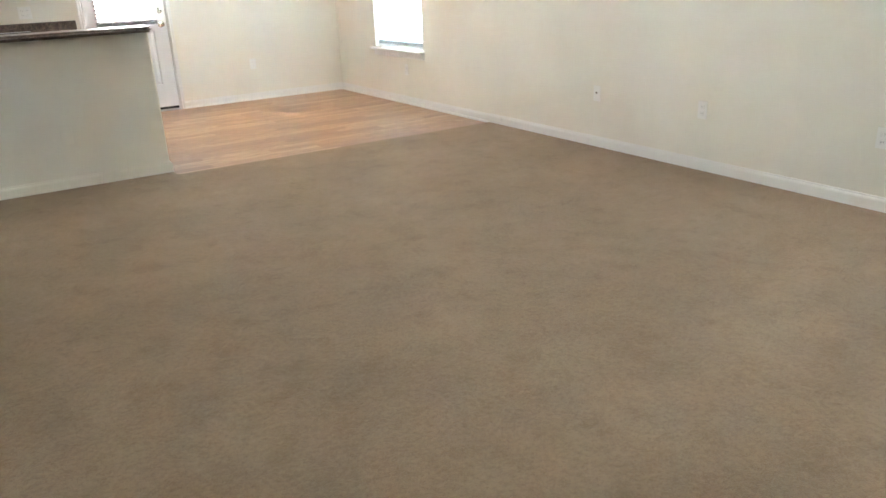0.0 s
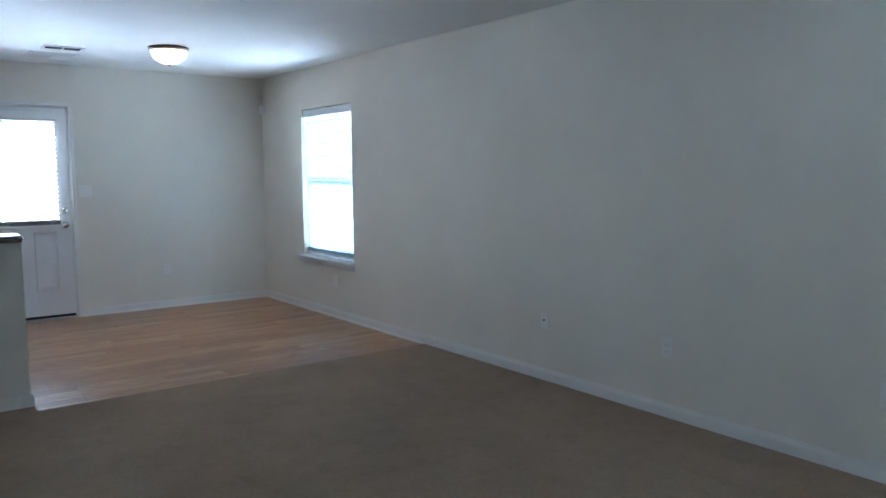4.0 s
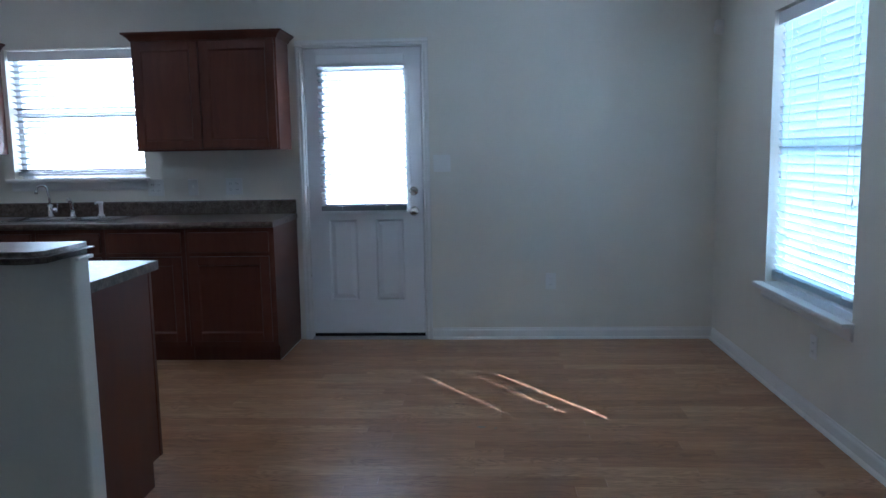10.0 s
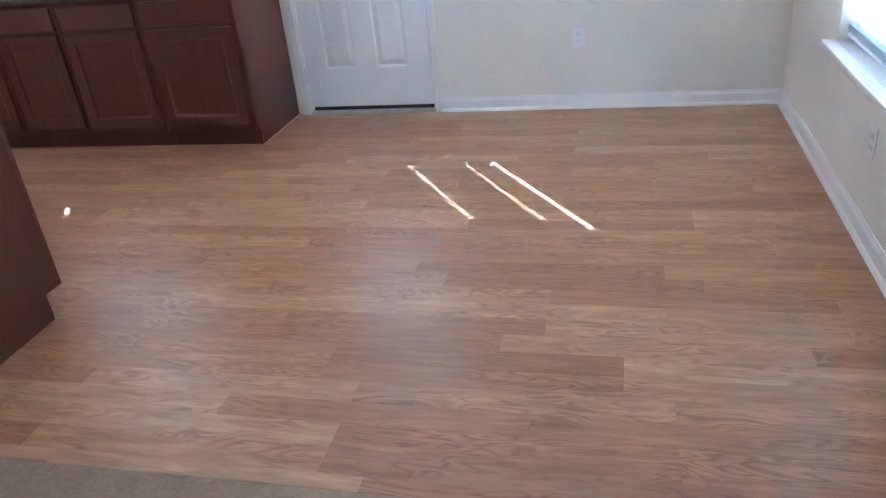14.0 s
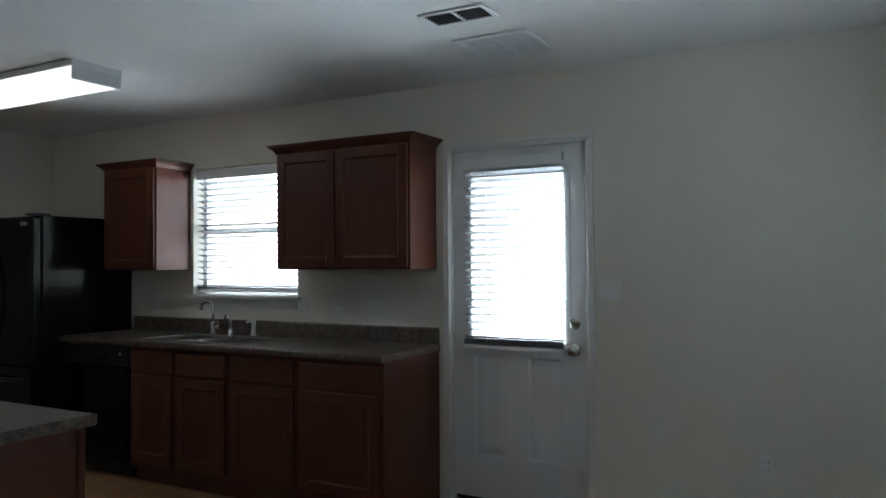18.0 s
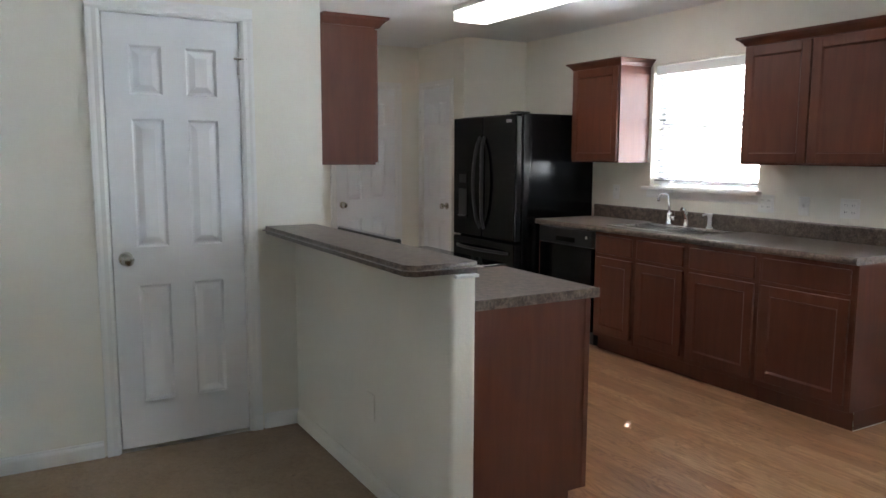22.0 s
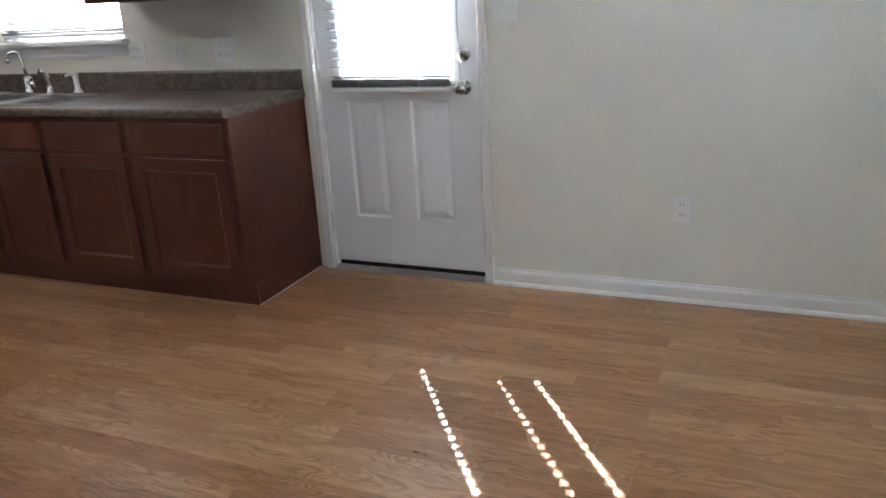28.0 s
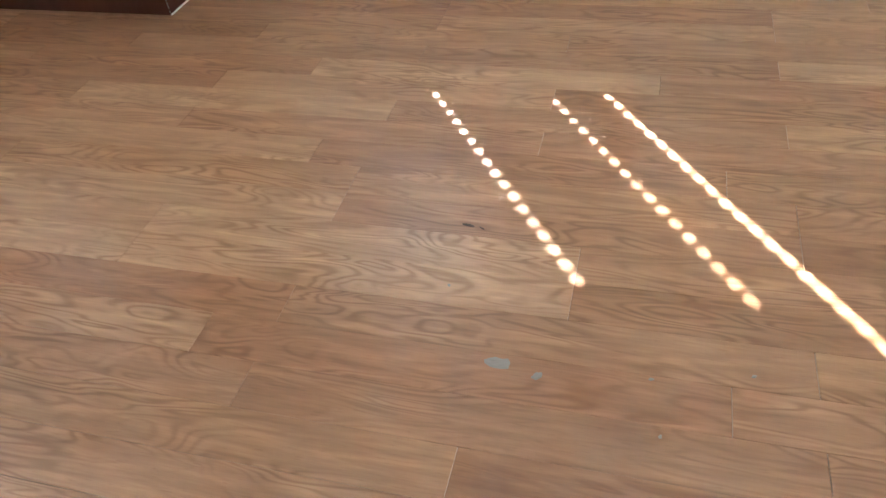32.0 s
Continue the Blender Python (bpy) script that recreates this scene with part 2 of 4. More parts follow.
# brown speckled laminate
LAMINATE = material("brown_granite_laminate", (0.15, 0.12, 0.10), 0.3)
n = Nodes(LAMINATE)
v = n.coords()
spk = n.noise(v, 95, 4, 0.75)
blot = n.noise(v, 34, 3, 0.6)
base = n.ramp(blot, (0.36, (0.050, 0.034, 0.026)), (0.5, (0.120, 0.084, 0.063)), (0.64, (0.225, 0.166, 0.130)))
n.color(n.mix(base, n.ramp(spk, (0.38, (0.042, 0.031, 0.025)), (0.52, (0.118, 0.091, 0.073)), (0.66, (0.255, 0.212, 0.180))), 0.5))
n.rough(n.span(spk, 0.24, 0.36))

BLACK = material("black_enamel", (0.005, 0.005, 0.006), 0.14, spec=0.17)
n = Nodes(BLACK)
v = n.coords()
n.rough(n.span(n.noise(v, 7, 3), 0.10, 0.18))
n.bump(n.noise(v, 160, 3), 0.06, 0.0004)
BLACK_SATIN = painted("black_satin_plastic", (0.006, 0.006, 0.007), 0.34, 50, 0.0004)
BLACK_GLASS = material("black_cooktop_glass", (0.004, 0.004, 0.005), 0.06)


def metal(name, color, rough, brushed=(1, 1, 1)):
    m = material(name, color, rough, 1.0)
    n = Nodes(m)
    n.rough(n.span(n.noise(n.coords(brushed), 40, 3), rough * 0.7, rough * 1.4))
    return m


CHROME = metal("chrome", (0.75, 0.76, 0.78), 0.10)
NICKEL = metal("satin_nickel", (0.48, 0.46, 0.42), 0.26)
STEEL = metal("brushed_steel", (0.84, 0.85, 0.86), 0.19, (1, 12, 1))
BRONZE = metal("brushed_bronze", (0.20, 0.16, 0.13), 0.35)
ALUMINIUM = metal("mill_aluminium", (0.55, 0.56, 0.58), 0.4)


def glowing(name, color, strength, base=(0.8, 0.8, 0.8)):
    m = material(name, base, 0.4)
    b = m.node_tree.nodes["Principled BSDF"]
    b.inputs["Emission Color"].default_value = (*color, 1)
    b.inputs["Emission Strength"].default_value = strength
    return m


TUBE_LENS = glowing("lit_acrylic_lens", (1.0, 0.97, 0.90), 0.17)
DOME_GLASS = glowing("lit_alabaster_glass", (1.0, 0.82, 0.52), 0.22, (0.8, 0.72, 0.55))


# ---- building helpers ----
ORIGIN = {}


def thing(name, at, label, category, group="", kind=""):
    ob = new(name)
    ob.empty_display_size = 0.1
    ob.location = at
    ORIGIN[ob.name] = Vector(at)
    return tagged(ob, label, category, group, kind)


def part(name, bm, mat, parent, label=""):
    """Links a bmesh, drawn in world metres, as one mesh under a thing or a part."""
    o = ORIGIN[parent.name]
    bmesh.ops.translate(bm, verts=bm.verts, vec=-o)
    me = bpy.data.meshes.new(name)
    bm.to_mesh(me)
    bm.free()
    me.materials.append(mat)
    ob = new(name, me)
    ob.parent = parent
    ORIGIN[ob.name] = o
    if label:
        ob["label"] = label
    return ob


def solid(name, bm, mat, label, category="", kind="structure", group=""):
    me = bpy.data.meshes.new(name)
    bm.to_mesh(me)
    bm.free()
    me.materials.append(mat)
    ob = new(name, me)
    ORIGIN[ob.name] = Vector((0, 0, 0))
    return tagged(ob, label, category, group, kind)


def box(bm, x0, x1, y0, y1, z0, z1, bevel=0.0, segments=2):
    b = bmesh.new()
    bmesh.ops.create_cube(b, size=1.0)
    for vert in b.verts:
        vert.co = Vector(((x0 + x1) / 2 + vert.co.x * (x1 - x0), (y0 + y1) / 2 + vert.co.y * (y1 - y0), (z0 + z1) / 2 + vert.co.z * (z1 - z0)))
    if bevel > 0:
        bmesh.ops.bevel(b, geom=b.edges[:], offset=bevel, segments=segments, affect="EDGES", profile=0.5)
    tmp = bpy.data.meshes.new("tmp")
    b.to_mesh(tmp)
    b.free()
    bm.from_mesh(tmp)
    bpy.data.meshes.remove(tmp)
    return bm


def boxed(*args, **kw):
    return box(bmesh.new(), *args, **kw)


def lathe(bm, at, profile, axis="z", steps=24):
    """Turns a profile of (radius, height) about an axis through at."""
    rings = []
    at = Vector(at)
    for r, h in profile:
        ring = []
        for i in range(steps):
            a = 2 * math.pi * i / steps
            c, s = r * math.cos(a), r * math.sin(a)
            p = {"z": (c, s, h), "y": (c, h, s), "x": (h, c, s)}[axis]
            ring.append(bm.verts.new(at + Vector(p)))
        rings.append(ring)
    for a, b in zip(rings, rings[1:]):
        for i in range(steps):
            bm.faces.new((a[i], a[(i + 1) % steps], b[(i + 1) % steps], b[i])).smooth = True
    for ring, p in ((rings[0], profile[0]), (rings[-1], profile[-1])):
        if p[0] > 1e-5:
            bm.faces.new(ring)
    bmesh.ops.recalc_face_normals(bm, faces=bm.faces[:])
    return bm


def tube(bm, points, radius, steps=12):
    """A round bar swept along points."""
    pts = [Vector(p) for p in points]
    rings = []
    side = None
    for i, p in enumerate(pts):
        d = (pts[min(i + 1, len(pts) - 1)] - pts[max(i - 1, 0)]).normalized()
        if side is None:
            side = d.orthogonal().normalized()
        side = (side - d * side.dot(d)).normalized()
        other = d.cross(side)
        rings.append([bm.verts.new(p + radius * (math.cos(2 * math.pi * k / steps) * side + math.sin(2 * math.pi * k / steps) * other)) for k in range(steps)])
    for a, b in zip(rings, rings[1:]):
        for k in range(steps):
            bm.faces.new((a[k], a[(k + 1) % steps], b[(k + 1) % steps], b[k])).smooth = True
    bm.faces.new(rings[0])
    bm.faces.new(rings[-1])
    bmesh.ops.recalc_face_normals(bm, faces=bm.faces[:])
    return bm


def sweep(bm, profile, a, b, out, up=(0, 0, 1)):
    """Runs a profile of (out, up) points straight from a to b."""
    a, b, out, up = Vector(a), Vector(b), Vector(out), Vector(up)
    ends = [[bm.verts.new(p + out * q[0] + up * q[1]) for q in profile] for p in (a, b)]
    k = len(profile)
    for i in range(k):
        bm.faces.new((ends[0][i], ends[0][(i + 1) % k], ends[1][(i + 1) % k], ends[1][i]))
    bm.faces.new(ends[0])
    bm.faces.new(ends[1])
    bmesh.ops.recalc_face_normals(bm, faces=bm.faces[:])
    return bm


def wall_with_holes(name, axis, face, thick, a0, a1, z1, holes, mat, label):
    """A wall along x (axis "x", thickness in y) or along y, with openings (a0, a1, z0, z1) that go through it."""
    bm = bmesh.new()

    def piece(p0, p1, q0, q1):
        if p1 - p0 < 1e-4 or q1 - q0 < 1e-4:
            return
        t0, t1 = sorted((face, face + thick))
        if axis == "x":
            box(bm, p0, p1, t0, t1, q0, q1)
        else:
            box(bm, t0, t1, p0, p1, q0, q1)

    at = a0
    for h0, h1, g0, g1 in sorted(holes):
        piece(at, h0, -0.1, z1)
        piece(h0, h1, -0.1, g0)
        piece(h0, h1, g1, z1)
        at = h1
    piece(at, a1, -0.1, z1)
    bmesh.ops.remove_doubles(bm, verts=bm.verts, dist=1e-5)
    return solid(name, bm, mat, label)


# ---- plan ----
CEIL = 2.45
WEST, WEST_N = -4.43, -2.84   # living-room wall with the closet door, and its kitchen end
SOUTH = SOUTH_FACE
PONY_S, PONY_N = -2.995, -2.893
PONY_E, PONY_TOP = -2.852, 1.015
SEAM = -3.11           # carpet meets planks
BACK_DOOR = (-2.829, -1.989, 0.0, 2.058)
KITCHEN_WIN = (-4.935, -3.975, 1.180, 2.085)
SIDE_WIN = (-1.975, -0.96, 0.565, 2.045)
SIDE_WIN_2 = (-8.005, -6.99, 0.565, 2.045)
FAR_X = -7.42           # end wall of the passage past the kitchen
ALCOVE_X, ALCOVE_Y = -6.56, -0.68
CLOSET = (-3.864, -3.254)   # closet door slab, along y
PASSAGE_DOOR = (-7.32, -6.80)
END_DOOR = (-1.56, -0.94)

# ---- large structure ----
solid("ground", boxed(-400, 400, -400, 400, -0.5, -0.25), GROUND, "dry bare ground around the house")
bm = bmesh.new()
box(bm, FAR_X, 0.0, SEAM, 0.0, -0.12, -0.004)
solid("floor", bm, JOINT, "dark joints under the oak-look plank floor")
wall_with_holes("wall_north", "x", 0.0, 0.15, FAR_X - 0.15, 0.15, CEIL + 0.1, [BACK_DOOR, KITCHEN_WIN], WALL, "cream painted back wall with a door and a window")
wall_with_holes("wall_east", "y", 0.0, 0.15, SOUTH, 0.0, CEIL + 0.1, [SIDE_WIN, SIDE_WIN_2], WALL, "cream painted side wall with two windows")
wall_with_holes("wall_west", "y", WEST, -0.12, SOUTH, WEST_N, CEIL + 0.1, [(CLOSET[0] - 0.02, CLOSET[1] + 0.02, 0.0, 2.05)], WALL, "cream painted living-room wall with a closet door")
wall_with_holes("wall_south", "x", SOUTH, -0.12, WEST - 0.12, 0.15, CEIL + 0.1, [], WALL, "plain cream painted front wall")
wall_with_holes("wall_kitchen", "x", WEST_N, -0.12, FAR_X - 0.15, WEST - 0.12, CEIL + 0.1, [], WALL, "cream painted kitchen wall behind the range")
wall_with_holes("wall_passage_end", "y", FAR_X, -0.12, WEST_N, ALCOVE_Y, CEIL + 0.1, [(END_DOOR[0] - 0.02, END_DOOR[1] + 0.02, 0.0, 2.05)], WALL, "cream painted wall at the end of the kitchen")
wall_with_holes("wall_passage", "x", ALCOVE_Y, 0.12, FAR_X - 0.12, ALCOVE_X, CEIL + 0.1, [(PASSAGE_DOOR[0] - 0.02, PASSAGE_DOOR[1] + 0.02, 0.0, 2.05)], WALL, "cream painted wall with a narrow pantry door")
wall_with_holes("wall_alcove", "y", ALCOVE_X, -0.12, ALCOVE_Y + 0.12, 0.0, CEIL + 0.1, [], WALL, "cream painted side wall of the fridge alcove")
solid("ceiling", boxed(FAR_X - 0.15, 0.15, SOUTH - 0.12, 0.15, CEIL, CEIL + 0.16), CEILING, "white textured flat ceiling")
bm = boxed(WEST, PONY_E, PONY_S, PONY_N, -0.1, PONY_TOP)
top = [e for e in bm.edges if all(abs(w.co.x - PONY_E) < 1e-4 for w in e.verts) and abs(e.verts[0].co.z - e.verts[1].co.z) > 0.5]
bmesh.ops.bevel(bm, geom=top, offset=0.018, segments=4, affect="EDGES", profile=0.5)
solid("wall_half_height", bm, WALL, "cream painted half-height wall with rounded corner under the bar")

# unseen shells added behind the closed doors to keep outdoor light out
def light_block_shell(name, x0, x1, y0, y1, open_side, label):
    """Plain unseen walls and floor that stop light leaking round a shut door."""
    bm = bmesh.new()
    t = 0.04
    box(bm, x0, x1, y0, y1, -0.12, -0.004)
    box(bm, x0, x1, y0, y1, CEIL - 0.02, CEIL - 0.001)
    sides = {"w": (x0, x0 + t, y0, y1), "e": (x1 - t, x1, y0, y1), "s": (x0 + t, x1 - t, y0, y0 + t), "n": (x0 + t, x1 - t, y1 - t, y1)}
    for key, q in sides.items():
        if key != open_side:
            box(bm, *q, -0.003, CEIL - 0.021)
    solid(name, bm, WALL, label)


light_block_shell("wall_closet", WEST - 0.75, WEST - 0.121, CLOSET[0] - 0.12, WEST_N - 0.121, "e", "unseen plain shell blocking light behind the closet door")
light_block_shell("wall_pantry", FAR_X - 0.1, ALCOVE_X - 0.121, ALCOVE_Y + 0.121, 0.149, "s", "unseen plain shell blocking light behind the pantry door")
light_block_shell("wall_store", FAR_X - 0.8, FAR_X - 0.121, END_DOOR[0] - 0.12, END_DOOR[1] + 0.12, "e", "unseen plain shell blocking light behind the passage door")

# carpet, with its edge rolled down at the seam
bm = boxed(PONY_E + 0.0141, 0.0, SOUTH, SEAM, -0.1, 0.006)
edge = [e for e in bm.edges if all(abs(w.co.y - SEAM) < 1e-4 and w.co.z > 0 for w in e.verts)]
bmesh.ops.bevel(bm, geom=edge, offset=0.008, segments=3, affect="EDGES")
box(bm, WEST, PONY_E + 0.014, SOUTH, PONY_S, -0.1, 0.006)
solid("carpet", bm, CARPET, "worn tan cut-pile carpet with traffic marks", "carpet")

BASE = [(0, 0), (0.014, 0), (0.014, 0.057), (0.011, 0.065), (0.006, 0.071), (0.005, 0.079), (0, 0.08)]
SHOE = [(0.014, 0), (0.030, 0), (0.029, 0.006), (0.024, 0.013), (0.014, 0.017)]


def baseboard(a, b, out, shoe=False, z=0.0, mat=None, label="white painted baseboard"):
    a, b = Vector(a) + Vector((0, 0, z)), Vector(b) + Vector((0, 0, z))
    ob = solid("baseboard", sweep(bmesh.new(), BASE, a, b, out), mat or TRIM, label, "baseboard")
    if shoe:
        part("shoe_moulding", sweep(bmesh.new(), SHOE, a, b, out), TRIM, ob)


baseboard((-1.951, 0, 0), (0, 0, 0), (0, -1, 0), True)
baseboard((0, -0.030, 0), (0, SEAM, 0), (-1, 0, 0), True)
baseboard((0, SEAM - 0.001, 0.004), (0, SOUTH, 0.004), (-1, 0, 0))
baseboard((WEST, SOUTH, 0.004), (WEST, CLOSET[0] - 0.075, 0.004), (1, 0, 0))
baseboard((WEST, CLOSET[1] + 0.075, 0.004), (WEST, PONY_S, 0.004), (1, 0, 0)) if PONY_S - CLOSET[1] > 0.09 else None
baseboard((WEST + 0.014, PONY_S, 0.004), (PONY_E, PONY_S, 0.004), (0, -1, 0), mat=WALL, label="cream painted baseboard along the half-height wall")
baseboard((PONY_E, PONY_S - 0.014, 0.004), (PONY_E, PONY_N, 0.004), (1, 0, 0), mat=WALL, label="short cream painted baseboard on the wall end")
baseboard((FAR_X, WEST_N, 0), (FAR_X, END_DOOR[0] - 0.08, 0), (1, 0, 0))
baseboard((PASSAGE_DOOR[1] + 0.08, ALCOVE_Y, 0), (ALCOVE_X, ALCOVE_Y, 0), (0, -1, 0))

# ---- doors ----
CASE = [(0, 0), (0.012, 0), (0.018, 0.012), (0.016, 0.030), (0.019, 0.044), (0.019, 0.057), (0, 0.057)]


def wall_pose(axis, face, sign):
    """Maps (along, out, up) in a wall's own frame to the world; out points into the room."""
    if axis == "x":
        return lambda a, o, u: Vector((a, face + sign * o, u))
    return lambda a, o, u: Vector((face + sign * o, a, u))


def mapped(bm, f):
    for w in bm.verts:
        w.co = f(w.co.x, w.co.y, w.co.z)
    bmesh.ops.recalc_face_normals(bm, faces=bm.faces[:])
    return bm


def casing(parent, f, a0, a1, top, wide=1.0):
    for name, p, q, out in (("casing", (a0, 0, 0), (a0, 0, top), -1), ("casing", (a1, 0, 0), (a1, 0, top), 1)):
        bm = sweep(bmesh.new(), [(q0, q1 * wide) for q0, q1 in CASE], p, q, (0, 1, 0), (out, 0, 0))
        part(name, mapped(bm, f), TRIM, parent)
    bm = sweep(bmesh.new(), [(q0, q1 * wide) for q0, q1 in CASE], (a0 - 0.057 * wide, 0, top), (a1 + 0.057 * wide, 0, top), (0, 1, 0), (0, 0, 1))
    part("head_casing", mapped(bm, f), TRIM, parent)


def jamb(parent, f, a0, a1, top, depth):
    bm = bmesh.new()
    box(bm, a0 - 0.001, a0 + 0.012, -depth, 0.001, 0, top)
    box(bm, a1 - 0.012, a1 + 0.001, -depth, 0.001, 0, top)
    box(bm, a0 + 0.012, a1 - 0.012, -depth, 0.001, top - 0.012, top)
    part("jamb", mapped(bm, f), TRIM, parent)


def panelled_slab(a0, a1, z0, z1, back, front, holes):
    """A slab of stiles and rails round sunk panels; holes: (a0, a1, z0, z1)."""
    bm = boxed(a0, a1, back, front - 0.013, z0, z1)
    xs = sorted({a0, a1, *[h[0] for h in holes], *[h[1] for h in holes]})
    zs = sorted({z0, z1, *[h[2] for h in holes], *[h[3] for h in holes]})
    for i in range(len(xs) - 1):
        for k in range(len(zs) - 1):
            cx, cz = (xs[i] + xs[i + 1]) / 2, (zs[k] + zs[k + 1]) / 2
            if not any(h[0] < cx < h[1] and h[2] < cz < h[3] for h in holes):
                box(bm, xs[i], xs[i + 1], front - 0.013, front, zs[k], zs[k + 1])
    return bm


def raised_panel(h, front):
    """The moulded field inside a sunk panel."""
    bm = bmesh.new()
    a0, a1, z0, z1 = h
    rings = []
    for inset, depth in ((0.0, 0.0), (0.010, -0.0125), (0.018, -0.0125), (0.044, -0.002)):
        rings.append([bm.verts.new((x, front + depth, z)) for x, z in ((a0 + inset, z0 + inset), (a1 - inset, z0 + inset), (a1 - inset, z1 - inset), (a0 + inset, z1 - inset))])
    for r, s in zip(rings, rings[1:]):
        for i in range(4):
            bm.faces.new((r[i], r[(i + 1) % 4], s[(i + 1) % 4], s[i]))
    bm.faces.new(rings[-1])
    bmesh.ops.recalc_face_normals(bm, faces=bm.faces[:])
    return bm


def knob(parent, f, a, z, out, name="door_knob", label="satin nickel round knob"):
    bm = lathe(bmesh.new(), (a, 0, z), [(0.033, out), (0.033, out + 0.006), (0.026, out + 0.010), (0.012, out + 0.014), (0.011, out + 0.032), (0.019, out + 0.038), (0.027, out + 0.048), (0.0285, out + 0.058), (0.025, out + 0.067), (0.014, out + 0.072), (0.0, out + 0.073)], "y", 28)
    return part(name, mapped(bm, f), NICKEL, parent, label)


def hinge(parent, f, a, z, out):
    bm = boxed(a - 0.012, a + 0.012, out - 0.002, out + 0.003, z - 0.045, z + 0.045)
    lathe(bm, (a, out + 0.008, z), [(0.0, -0.05), (0.006, -0.05), (0.007, -0.045), (0.007, 0.045), (0.006, 0.05), (0.0, 0.05)], "z", 12)
    return part("hinge", mapped(bm, f), TRIM, parent, "white painted hinge")


def six_panel_door(name, axis, face, sign, a0, a1, label, knob_at, hinge_at, wide=0.11):
    f = wall_pose(axis, face, sign)
    mid = f((a0 + a1) / 2, 0, 0)
    d = thing(name, mid, label, "door", kind="structure")
    front = -0.004
    w = a1 - a0
    gap = wide * 0.95
    stile = wide
    pw = (w - 2 * stile - gap) / 2
    holes = []
    for z0, z1 in ((0.24, 0.80), (0.98, 1.57), (1.68, 1.90)):
        holes.append((a0 + stile, a0 + stile + pw, z0, z1))
        holes.append((a1 - stile - pw, a1 - stile, z0, z1))
    slab = part("slab", mapped(panelled_slab(a0 + 0.005, a1 - 0.004, 0.022, 2.035, front - 0.035, front, holes), f), DOOR, d)
    for h in holes:
        part("panel", mapped(raised_panel(h, front), f), DOOR, slab)
    knob(d, f, knob_at, 0.93, front)
    for z in (0.25, 1.05, 1.82):
        hinge(d, f, hinge_at, z, front)
    jamb(d, f, a0 - 0.012, a1 + 0.012, 2.05, 0.12)
    casing(d, f, a0 - 0.006, a1 + 0.006, 2.045)
    return d, f


closet, cf = six_panel_door("door_1", "y", WEST, 1, CLOSET[0], CLOSET[1], "closed white six-panel closet door", CLOSET[0] + 0.06, CLOSET[1] + 0.004)
part("latch", mapped(tube(boxed(CLOSET[1] - 0.012, CLOSET[1] + 0.012, 0, 0.006, 1.79, 1.86), [(CLOSET[1] - 0.03, 0.012, 1.865), (CLOSET[1] + 0.03, 0.012, 1.865)], 0.005), cf), NICKEL, closet, "small nickel latch near the top")
six_panel_door("door_2", "x", ALCOVE_Y, -1, PASSAGE_DOOR[0], PASSAGE_DOOR[1], "closed narrow white panelled pantry door", PASSAGE_DOOR[1] - 0.06, PASSAGE_DOOR[0] - 0.004, 0.085)
six_panel_door("door_3", "y", FAR_X, 1, END_DOOR[0], END_DOOR[1], "closed white panelled passage door", END_DOOR[0] + 0.06, END_DOOR[1] + 0.004)

# back door with a glazed upper half and a blind on it
f = wall_pose("x", 0.0, -1)
a0, a1 = -2.811, -2.007
back = thing("door_4", (-2.416, 0, 0), "closed white half-glazed back door with two lower panels", "door", kind="structure")
lite = (-2.690, -2.120, 0.945, 1.885)
front = -0.012
holes = [lite, (-2.677, -2.478, 0.282, 0.858), (-2.345, -2.146, 0.282, 0.858)]
bm = bmesh.new()
xs = sorted({a0, a1, lite[0], lite[1]})
for i in range(3):
    for z0, z1 in ((0.042, lite[2]), (lite[2], lite[3]), (lite[3], 2.040)):
        if not (i == 1 and z0 == lite[2]):
            if z1 == lite[2]:
                continue
            box(bm, xs[i], xs[i + 1], front - 0.044, front, z0, z1)
low = panelled_slab(a0, a1, 0.042, lite[2], front - 0.044, front, holes[1:])
tmp = bpy.data.meshes.new("tmp")
low.to_mesh(tmp)
low.free()
bm.from_mesh(tmp)
bpy.data.meshes.remove(tmp)
slab = part("slab", mapped(bm, f), DOOR, back)
for h in holes[1:]:
    part("panel", mapped(raised_panel(h, front), f), DOOR, slab)
bm = bmesh.new()
for p, q, o in (((lite[0], 0, lite[2]), (lite[0], 0, lite[3]), (-1, 0, 0)), ((lite[1], 0, lite[2]), (lite[1], 0, lite[3]), (1, 0, 0))):
    sweep(bm, [(0, -0.005), (0.010, -0.005), (0.012, 0.010), (0.006, 0.028), (0, 0.030)], Vector(p) + Vector((0, front, 0)), Vector(q) + Vector((0, front, 0)), (0, 1, 0), o)
for z, o in ((lite[2], -1), (lite[3], 1)):
    sweep(bm, [(0, -0.005), (0.010, -0.005), (0.012, 0.010), (0.006, 0.028), (0, 0.030)], (lite[0] - 0.03, front, z), (lite[1] + 0.03, front, z), (0, 1, 0), (0, 0, o))
part("lite_frame", mapped(bm, f), DOOR, back)
pane = part("pane", mapped(boxed(lite[0], lite[1], front - 0.026, front - 0.022, lite[2], lite[3]), f), GLASS, back)
pane.visible_shadow = False
knob(back, f, a1 - 0.062, 0.915, front)
bm = lathe(bmesh.new(), (a1 - 0.062, 0, 1.055), [(0.031, front), (0.031, front + 0.010), (0.026, front + 0.018), (0.0, front + 0.018)], "y", 28)
box(bm, a1 - 0.067, a1 - 0.057, front + 0.018, front + 0.034, 1.038, 1.072, 0.003)
part("deadbolt", mapped(bm, f), NICKEL, back, "satin nickel deadbolt with thumb turn")
